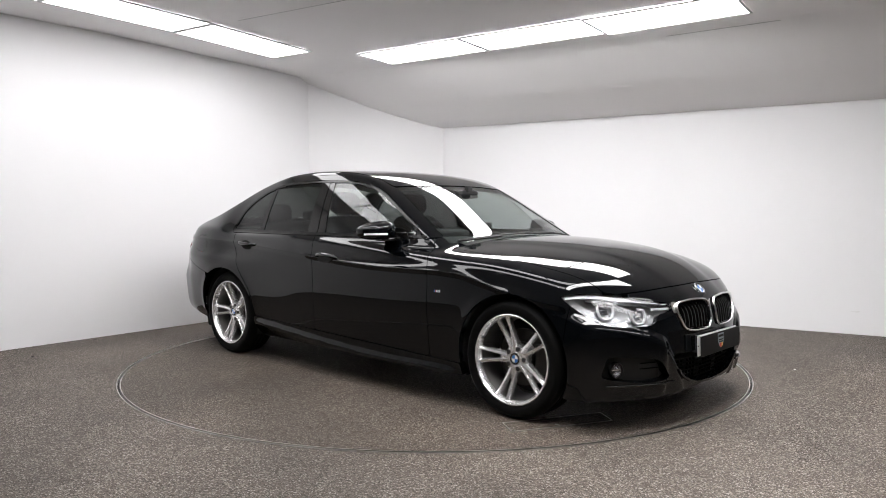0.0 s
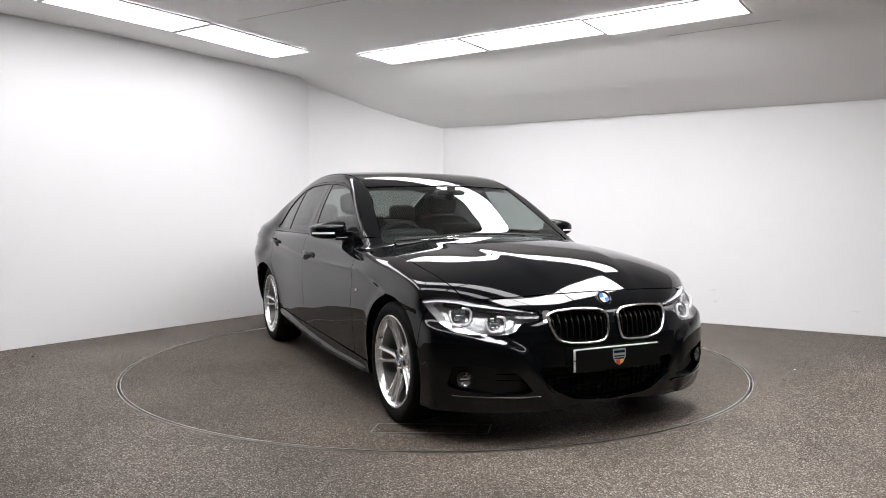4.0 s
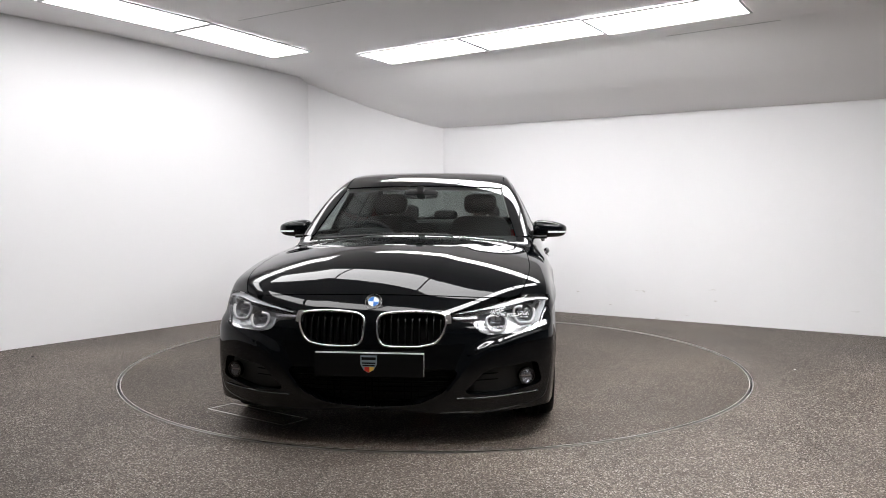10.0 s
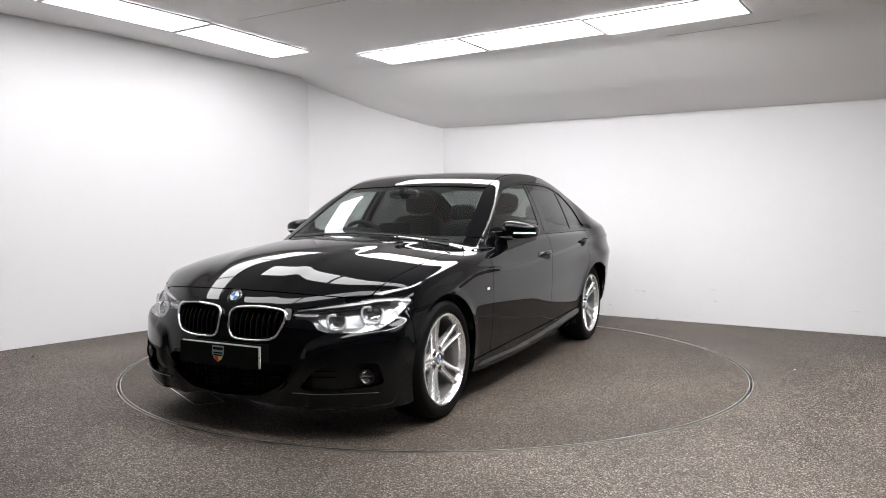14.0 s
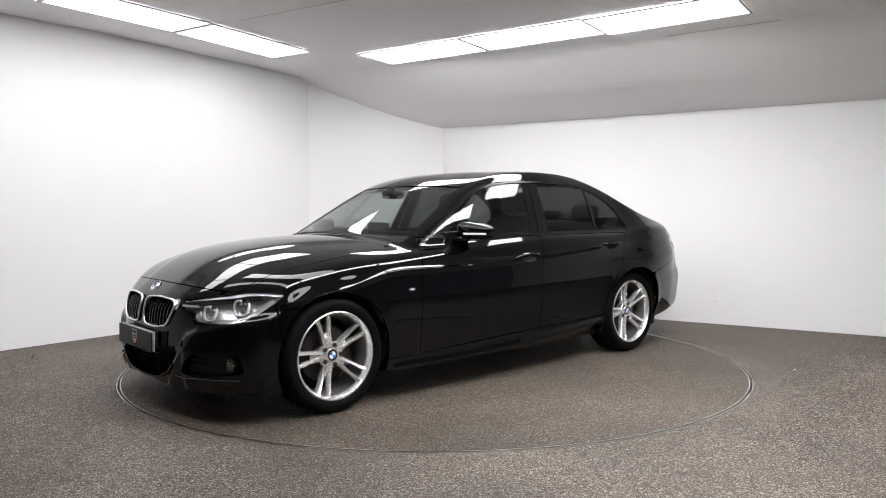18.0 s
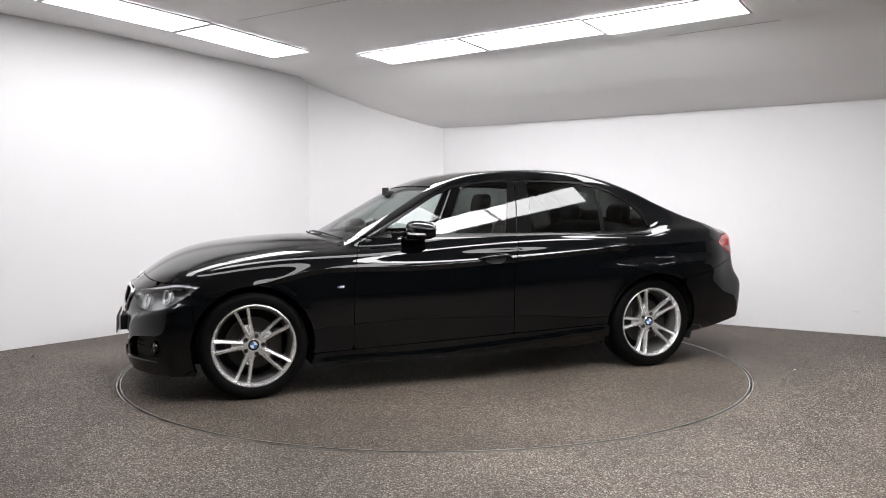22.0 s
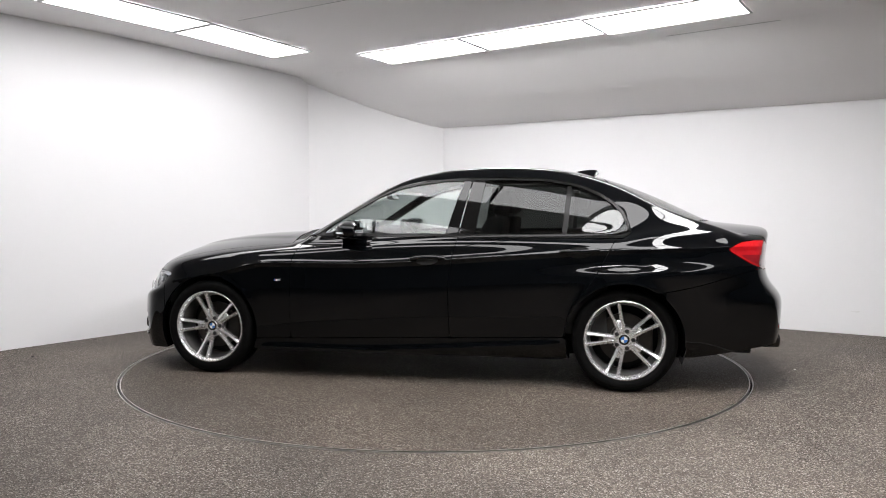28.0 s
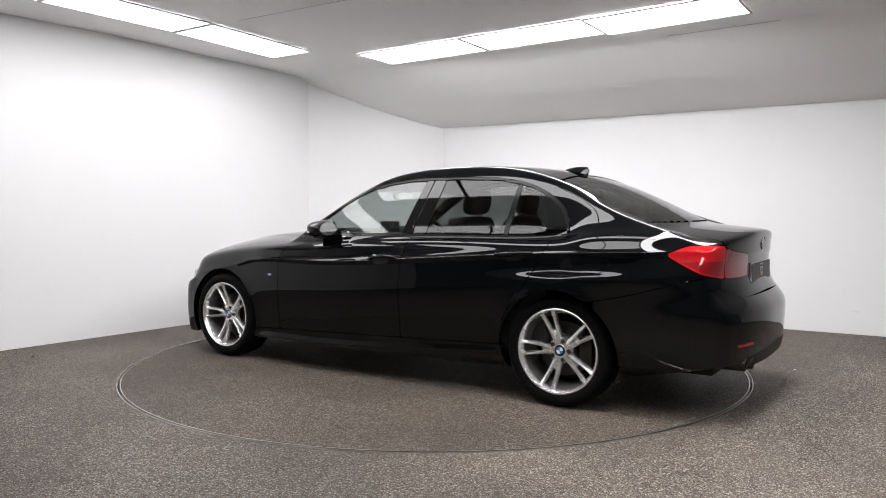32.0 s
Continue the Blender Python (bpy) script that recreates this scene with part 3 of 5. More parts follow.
def nose_rays(a, z):
    a = np.radians(a)
    return np.stack([0 * z + 1.2, 0 * z, z], 1), np.stack([np.cos(a), np.sin(a), 0 * a], 1)


def tail_rays(a, z):
    a = np.radians(a)
    return np.stack([0 * z - 1.5, 0 * z, z], 1), np.stack([-np.cos(a), np.sin(a), 0 * a], 1)


def boot_rays(y, b):
    b = np.radians(b)
    return np.stack([0 * y - 1.98, y, 0 * y + 0.80], 1), np.stack([np.cos(b), 0 * b, np.sin(b)], 1)


CAR = new("car")
tagged(CAR, "glossy black four-door saloon car with silver alloy wheels on the turntable", "car")

FLANK = sheet(np.arange(-2.26, 2.0401, 0.02), np.concatenate([np.arange(-28, 4, 1.0), np.arange(4, 26, 0.33), np.arange(26, 32, 0.5), np.arange(32, 78.1, 1.2)]), side_rays)
CROWN = sheet(np.arange(-2.16, 2.0801, 0.0177), np.linspace(13, 167, 141), side_rays)
PROW = sheet(np.linspace(-81, 81, 241), np.arange(0.13, 0.7601, 0.0075), nose_rays)
STERN = sheet(np.linspace(-81, 81, 163), np.arange(0.2, 0.9801, 0.012), tail_rays)
LID = sheet(np.linspace(-0.64, 0.64, 65), np.linspace(58, 205, 120), boot_rays)


def shell():
    panel("bonnet", keep(CROWN, more(hood, GAP)), PAINT, CAR, label="glossy black bonnet")
    panel("roof_panel", keep(CROWN, more(roof, 0.004)), PAINT, CAR, label="glossy black roof")
    panel("windscreen", keep(CROWN, more(screen, 0.004)), SCREENGLASS, CAR, 0.004, 0.003, "curved clear windscreen")
    panel("rear_window", keep(CROWN, more(back_glass, 0.004)), REARGLASS, CAR, 0.004, 0.003, "dark tinted rear window")
    cowl = lambda p: np.max([across(X(p), Y(p)) - 0.943, 0.887 - across(X(p), Y(p)), Y(p) - 0.70], axis=0)
    panel("cowl", keep(CROWN, cowl), BLACKMATT, CAR, 0.01, 0.006, "matt black scuttle panel below the windscreen")
    panel("boot_lid", keep(LID, both(more(boot, GAP), lambda p: -tail_lamp(p))), PAINT, CAR, label="glossy black boot lid with a small lip")
    bumper = both(more(nose_seam, GAP), less(head_lamp, 0.002), less(kidney, -0.004), less(intake), less(duct),
                  lambda p: np.where(Y(p) > 0.6, np.maximum(Z(p) - 0.66, 1.748 + 0.09 * (Z(p) - 0.5) + GAP - X(p)), -1.0), front_arch,
                  lambda p: 0.165 + 0.03 * np.clip(1 - Y(p) / 0.3, 0, 1) - Z(p))
    panel("front_bumper", keep(PROW, bumper), PAINT, CAR, 0.065, label="sporty black front bumper")
    rear = both(lambda p: Z(p) - np.where(Y(p) < 0.595, 0.66 - GAP + 0 * Z(p), BUMP_SEAM(X(p)) - GAP), less(tail_lamp, 0.003), rear_arch,
                lambda p: 0.215 + np.clip(-1.83 - X(p), 0, 0.5) * 0.20 - Z(p))
    panel("rear_bumper", keep(STERN, rear), PAINT, CAR, 0.02, label="black rear bumper")
    for s in (False, True):
        side = keep(FLANK, lambda p: 0.185 - Z(p))
        fender = both(lambda p: FRONT_GAP(Z(p)) + GAP - X(p), less(hood, GAP), lambda p: SILL(X(p)) + GAP - Z(p), front_arch, less(head_lamp, 0.002),
                      lambda p: np.where(Z(p) > 0.66, -1.0, X(p) - (1.748 + 0.09 * (Z(p) - 0.5)) + GAP),
                      lambda p: 0.62 - Y(p))
        panel("front_wing", keep(side, both(fender, less(screen, 0.004), lambda p: np.where(X(p) < 0.86, Z(p) - 0.965, -1.0))), PAINT, CAR, mirror=s)
        belt = lambda p: Z(p) - 0.956
        door = both(lambda p: X(p) - FRONT_GAP(Z(p)) + GAP, lambda p: MID_GAP(Z(p)) + GAP - X(p), lambda p: SILL(X(p)) + GAP - Z(p), belt)
        d = panel("front_door", keep(side, door), PAINT, CAR, mirror=s)
        door = both(lambda p: X(p) - MID_GAP(Z(p)) + GAP, lambda p: REAR_GAP(Z(p)) + GAP - X(p), lambda p: SILL(X(p)) + GAP - Z(p), belt, more(rear_arch, 0.012))
        e = panel("rear_door", keep(side, door), PAINT, CAR, mirror=s)
        quarter = both(lambda p: np.where((Z(p) < 1.0) & (X(p) < 0.3), X(p) - REAR_GAP(Z(p)) + GAP, -1.0), lambda p: np.where(X(p) < -1.4, BUMP_SEAM(X(p)) + GAP - Z(p), SILL(X(p)) - Z(p)), rear_arch,
                       less(tail_lamp, 0.002), less(boot, GAP), less(back_glass, 0.004), less(roof, 0.004), less(daylight, 0.020),
                       less(screen, 0.004), lambda p: np.where(X(p) > 0.3, 0.966 - Z(p), -1.0),
                       lambda p: across(X(p), Y(p)) - 0.885, less(cowl))
        if s:
            quarter = both(quarter, lambda p: 0.0026 - np.abs(fuel_flap(p)))
        panel("rear_quarter_panel", keep(side, quarter), PAINT, CAR, mirror=s)
        trim = both(lambda p: daylight(p) - 0.019, less(daylight), lambda p: 0.956 - Z(p))
        panel("window_trim", keep(side, trim), SATIN, CAR, 0.008, -0.002, "satin black window surround", mirror=s)
        low = both(lambda p: Z(p) - 0.978, lambda p: 0.9565 - Z(p), lambda p: -1.40 - X(p), lambda p: X(p) - 0.66)
        panel("belt_strip", keep(side, low), SATIN, CAR, 0.006, -0.003, "satin black strip under the windows", mirror=s)
        lean = lambda p: (Z(p) - 0.985) / 0.34
        pillar = both(more(daylight, 0.001), lambda p: X(p) - (-0.262 - 0.09 * lean(p)), lambda p: (-0.455 - 0.045 * lean(p)) - X(p))
        mid = lambda p: -0.345 - 0.065 * lean(p)
        panel("door_pillar", keep(side, both(pillar, lambda p: mid(p) + 0.004 - X(p))), PILLAR, d, 0.008, 0.001, "gloss black window pillar", mirror=s)
        panel("door_pillar", keep(side, both(pillar, lambda p: X(p) - mid(p) + 0.004)), PILLAR, e, 0.008, 0.001, "gloss black window pillar", mirror=s)
        bar = both(more(daylight, 0.001), lambda p: np.abs(X(p) + 1.028 + 0.03 * lean(p)) - 0.016)
        panel("window_divider", keep(side, bar), SATIN, CAR, 0.006, 0.0, mirror=s)
        panel("side_window", keep(side, both(daylight, lambda p: (-0.262 - 0.09 * lean(p)) - X(p))), FRONTGLASS, d, 0.003, 0.004, "lightly tinted door glass", mirror=s)
        panel("side_window", keep(side, both(daylight, lambda p: X(p) - (-0.455 - 0.045 * lean(p)), lambda p: -1.012 - 0.03 * lean(p) - X(p))), DARKGLASS, e, 0.003, 0.004, "dark tinted door glass", mirror=s)
        panel("quarter_window", keep(side, both(daylight, lambda p: X(p) + 1.044 + 0.03 * lean(p))), DARKGLASS, CAR, 0.003, 0.004, "small dark tinted quarter glass", mirror=s)
        skirt = both(lambda p: Z(p) - SILL(X(p)) + GAP, lambda p: 0.19 - Z(p), lambda p: X(p) - 1.09, lambda p: -1.09 - X(p), front_arch, rear_arch)
        panel("side_skirt", keep(side, skirt), PAINT, CAR, 0.05, -0.006, "black side skirt", mirror=s)


shell()


# ---- small surfaces and fittings of the car ----
LENS_BODY = plain("lamp_reflector_silver", (0.85, 0.86, 0.87), 0.22, 0.7)
LAMP_GREY = plain("lamp_white_plastic", (0.80, 0.81, 0.83), 0.25)
LAMP_SILVER = plain("lamp_grey_housing", (0.54, 0.545, 0.55), 0.25, 0.6)
LAMP_RING = plain("lamp_frosted_ring", (0.66, 0.665, 0.67), 0.25)
LAMP_DARK = plain("lamp_black_bezel", (0.012, 0.012, 0.013), 0.2)
LAMP_BOWL = plain("lamp_bowl_grey", (0.50, 0.505, 0.515), 0.2, 0.7)
LENS_DIM = plain("lamp_projector_glass", (0.42, 0.43, 0.45), 0.08, 0.85)
WHITE = plain("white_plate_plastic", (0.78, 0.78, 0.77), 0.35)
PLATE = plain("black_plate_plastic", (0.005, 0.005, 0.005), 0.35, ior=1.2)
BLUE = plain("blue_enamel", (0.02, 0.14, 0.45), 0.35)
ENAMEL = plain("white_enamel", (0.75, 0.76, 0.78), 0.35)
RED = plain("red_sticker", (0.55, 0.03, 0.02), 0.4)
YELLOW = plain("yellow_sticker", (0.75, 0.45, 0.08), 0.4)
GREYSTICK = plain("grey_sticker", (0.22, 0.28, 0.31), 0.4)
LEATHER = plain("black_seat_leather", (0.009, 0.009, 0.010), 0.6, bump=0.2, grain_scale=300)
DASH = plain("charcoal_dashboard_plastic", (0.022, 0.023, 0.024), 0.55, bump=0.2, grain_scale=300)
LINING = plain("grey_headlining_cloth", (0.16, 0.16, 0.155), 0.9)
SOOT = plain("dark_exhaust_steel", (0.05, 0.046, 0.043), 0.35, 1.0, grain=0.1)
MESH = plain("dull_black_mesh", (0.004, 0.004, 0.004), 0.8, ior=1.12)
SLAT = plain("black_grille_slat", (0.004, 0.004, 0.004), 0.18, ior=1.3)
FOG = plain("fog_lamp_reflector", (0.20, 0.20, 0.21), 0.2, 0.8)
MIRROR = plain("mirror_glass", (0.8, 0.8, 0.8), 0.01, 1.0)


def on_nose(a, z):
    """The body's point and outward normal at an azimuth of the nose (left is +)."""
    o, d = nose_rays(np.array([float(a)]), np.array([float(z)]))
    p = cast(o, d)
    return Vector(p[0]), Vector(gradient(p)[0])


def on_side(x, z, s=1):
    o, d = np.array([[x, 0.0, z]]), np.array([[0.0, 1.0, 0.0]])
    p = cast(o, d)
    n = gradient(p)[0]
    return Vector((p[0][0], s * p[0][1], p[0][2])), Vector((n[0], s * n[1], n[2]))


def facing(p, n, roll=0.0):
    """A pose whose +z looks along n, and whose +y points up."""
    z = Vector(n).normalized()
    x = Vector((0, 0, 1)).cross(z)
    x = x.normalized() if x.length > 1e-4 else Vector((0, 1, 0))
    y = z.cross(x)
    m = Matrix((x, y, z)).transposed().to_4x4()
    return Matrix.Translation(p) @ m @ Matrix.Rotation(radians(roll), 4, "Z")


def placed(ob, m):
    ob.matrix_basis = m
    return ob


def disc(bm, r, z0, z1, steps=40, dome=0.0, bevel=0.15):
    b = r * bevel
    lathe(bm, [(r, z0), (r, z1 - b * 0.5), (r - b, z1), (r * 0.5, z1 + dome * 0.75), (0.0, z1 + dome)], steps, "z")


def ring(bm, r0, r1, z0, z1, steps=48):
    m = (r0 + r1) / 2
    lathe(bm, [(r0, z0), (r0, (z0 + z1) / 2), ((r0 + m) / 2, z1), ((r1 + m) / 2, z1), (r1, (z0 + z1) / 2), (r1, z0)], steps, "z")


def roundel(parent, m, r, label="round blue and white enamel badge with a chrome ring"):
    bm = bmesh.new()
    disc(bm, r, 0.0, 0.0035)
    base = placed(part("badge", bm, BLACKGLOSS, parent, label, True), m)
    bm = bmesh.new()
    ring(bm, r * 0.93, r, 0.0, 0.0055)
    ring(bm, r * 0.60, r * 0.66, 0.003, 0.0052)
    part("badge_ring", bm, CHROME, base, smooth=True)
    for k in range(4):
        bm = bmesh.new()
        c = bm.verts.new((0, 0, 0.0052))
        arc = [bm.verts.new((r * 0.6 * math.cos(math.pi / 2 * (k + i / 8)), r * 0.6 * math.sin(math.pi / 2 * (k + i / 8)), 0.0046)) for i in range(9)]
        for a, b in zip(arc, arc[1:]):
            bm.faces.new((c, a, b))
        part("badge_quarter", bm, BLUE if k % 2 else ENAMEL, base)
    return base


# ---- wheels ----
def spoke_mesh():
    bm = bmesh.new()
    for side in (-1, 1):
        rows = []
        for r, w, half, yo, deep in ((0.045, 0.012, 0.016, 0.066, 0.050), (0.075, 0.0160, 0.0145, 0.068, 0.046), (0.105, 0.0205, 0.0125, 0.071, 0.040), (0.145, 0.0255, 0.0118, 0.078, 0.036),
                                     (0.185, 0.0310, 0.0122, 0.088, 0.033), (0.215, 0.0350, 0.0135, 0.097, 0.032), (0.2385, 0.0380, 0.0160, 0.104, 0.032)):
            c = side * w
            inner = -side
            ridge = c + inner * half * 0.45
            pts = [(c - half, yo - deep), (c - half, yo - 0.013), (c - half * 0.62, yo - 0.0045), (ridge, yo), (c + half * 0.62, yo - 0.0045), (c + half, yo - 0.013), (c + half, yo - deep)]
            rows.append([bm.verts.new((r, y, x)) for x, y in pts])
        for p, q in zip(rows, rows[1:]):
            for k in range(6):
                bm.faces.new((p[k], p[k + 1], q[k + 1], q[k]))
        bm.faces.new(rows[0])
        bm.faces.new(rows[-1][::-1])
    # the web that joins both blades near the hub
    rows = []
    for r, half, y in ((0.045, 0.016, 0.060), (0.08, 0.016, 0.058), (0.112, 0.013, 0.054), (0.128, 0.010, 0.040)):
        rows.append([bm.verts.new((r, y, -half)), bm.verts.new((r, y, half))])
    for p, q in zip(rows, rows[1:]):
        bm.faces.new((p[0], p[1], q[1], q[0]))
    bmesh.ops.recalc_face_normals(bm, faces=bm.faces)
    me = bpy.data.meshes.new("spoke")
    bm.to_mesh(me)
    bm.free()
    me.polygons.foreach_set("use_smooth", [True] * len(me.polygons))
    me.set_sharp_from_angle(angle=radians(40))
    me.materials.append(SILVER)
    return me


BARREL = plain("dull_alloy_barrel", (0.17, 0.165, 0.16), 0.45, 0.7)
SPOKE = spoke_mesh()


def wheel(m):
    w = new("wheel")
    w.parent = CAR
    w.matrix_basis = m
    w["label"] = "silver five double-spoke alloy wheel with a black tyre"
    bm = bmesh.new()
    lathe(bm, [(0.245, -0.096), (0.250, -0.110), (0.268, -0.116), (0.292, -0.115), (0.310, -0.106), (0.320, -0.092), (0.3235, -0.07), (0.3235, -0.038), (0.3165, -0.037), (0.3165, -0.031), (0.3245, -0.030), (0.3245, -0.004),
               (0.3165, -0.003), (0.3165, 0.003), (0.3245, 0.004), (0.3245, 0.030), (0.3165, 0.031), (0.3165, 0.037), (0.3235, 0.038), (0.3235, 0.07), (0.320, 0.092), (0.310, 0.106), (0.300, 0.1115), (0.298, 0.1135), (0.292, 0.1145), (0.270, 0.1165),
               (0.268, 0.1155), (0.258, 0.1135), (0.2515, 0.108), (0.2490, 0.098), (0.2470, 0.090)], 96)
    part("tyre", bm, RUBBER, w, "black low-profile tyre", True)
    bm = bmesh.new()
    lathe(bm, [(0.2480, 0.092), (0.2490, 0.1085), (0.2485, 0.1125), (0.2450, 0.1145), (0.2395, 0.1135), (0.2345, 0.105), (0.2290, 0.094), (0.2260, 0.078)], 96)
    part("rim", bm, SILVER, w, "silver alloy rim", True)
    bm = bmesh.new()
    lathe(bm, [(0.2260, 0.078), (0.2150, 0.040), (0.2120, -0.06), (0.225, -0.09), (0.243, -0.10)], 72)
    part("rim_barrel", bm, BARREL, w, "dull grey inner rim", True)
    for k in range(5):
        s = new("spoke", SPOKE)
        s.parent = w
        s.matrix_basis = Matrix.Rotation(radians(72 * k), 4, "Y")
    bm = bmesh.new()
    lathe(bm, [(0.078, 0.02), (0.078, 0.052), (0.070, 0.064), (0.040, 0.068), (0.036, 0.066), (0.0, 0.066)], 60)
    part("hub", bm, SILVER, w, smooth=True)
    roundel(w, Matrix.Translation((0, 0.066, 0)) @ Matrix.Rotation(radians(-90), 4, "X"), 0.034, "round blue and white wheel cap")
    # black plugs give the bolt holes their shade by colour, without real depth
    for k in range(5):
        bm = bmesh.new()
        a = radians(36 + 72 * k)
        lathe(bm, [(0.0125, 0.040), (0.0125, 0.0695), (0.0118, 0.0697), (0.0, 0.0690)], 20)
        placed(part("bolt_hole_shade", bm, BLACKMATT, w, smooth=True), Matrix.Translation((0.056 * math.cos(a), 0, 0.056 * math.sin(a))))
    bm = bmesh.new()
    lathe(bm, [(0.0, 0.012), (0.085, 0.012), (0.088, -0.005), (0.158, -0.005), (0.158, -0.03), (0.0, -0.03)], 60)
    part("brake_disc", bm, GUNMETAL, w, "dull steel brake disc", True)
    bm = bmesh.new()
    box(bm, -0.175, -0.09, -0.045, 0.012, -0.085, 0.085, 0.012)
    part("brake_caliper", bm, GUNMETAL, w, "dark brake caliper", True)
    bm = bmesh.new()
    lathe(bm, [(0.0, -0.085), (0.205, -0.085), (0.205, -0.075), (0.0, -0.075)], 40)
    part("backplate", bm, VOID, w)
    bm = bmesh.new()
    lathe(bm, [(0.004, 0.0), (0.004, 0.024), (0.0, 0.025)], 10)
    placed(part("valve", bm, BLACKMATT, w), Matrix.Translation((0.222 * math.cos(0.45), 0.085, 0.222 * math.sin(0.45))))


for x, y in ((1.405, 0.772), (-1.405, 0.756), (1.405, -0.772), (-1.405, -0.756)):
    wheel(pose(x, y, 0.3245, 0, 0, 0 if y > 0 else 180))

for x in (1.405, -1.405):
    for s in (1, -1):
        bm = bmesh.new()
        rows = []
        for yy in (0.845, 0.60):
            rows.append([bm.verts.new((x + 0.372 * math.cos(a), s * yy, 0.322 + 0.372 * math.sin(a))) for a in [radians(-22 + 224 * k / 32) for k in range(33)]])
        for k in range(32):
            bm.faces.new((rows[0][k], rows[0][k + 1], rows[1][k + 1], rows[1][k]))
        bm.faces.new(rows[1])
        part("wheel_arch_liner", bm, VOID, CAR, "black wheel arch liner")
bm = bmesh.new()
box(bm, -1.03, 1.03, -0.80, 0.80, 0.175, 0.30, 0.02)
box(bm, 1.0, 1.98, -0.56, 0.56, 0.18, 0.45, 0.02)
box(bm, -2.2, -1.0, -0.56, 0.56, 0.22, 0.50, 0.02)
box(bm, 1.6, 2.085, -0.42, 0.42, 0.178, 0.196, 0.004)
part("underbody", bm, VOID, CAR, "dark underbody")


# ---- front ----
def tube(name, path, r, mat, parent, label="", flat=1.0, closed=True):
    """A rounded bar along a path."""
    bm, rows, n = bmesh.new(), [], len(path)
    pts = [Vector(p) for p in path]
    for k in range(n):
        a, b = (pts[k - 1], pts[(k + 1) % n]) if closed else (pts[max(k - 1, 0)], pts[min(k + 1, n - 1)])
        t = (b - a).normalized()
        u = (Vector((1, 0, 0)) - t * t.x).normalized()
        v = t.cross(u)
        rows.append([bm.verts.new(pts[k] + u * (r * math.cos(c)) + v * (r * flat * math.sin(c))) for c in [2 * math.pi * j / 12 for j in range(12)]])
    for k in range(n if closed else n - 1):
        p, q = rows[k], rows[(k + 1) % n]
        for j in range(12):
            bm.faces.new((p[j], p[(j + 1) % 12], q[(j + 1) % 12], q[j]))
    if not closed:
        bm.faces.new(rows[0])
        bm.faces.new(rows[-1][::-1])
    return part(name, bm, mat, parent, label, True)


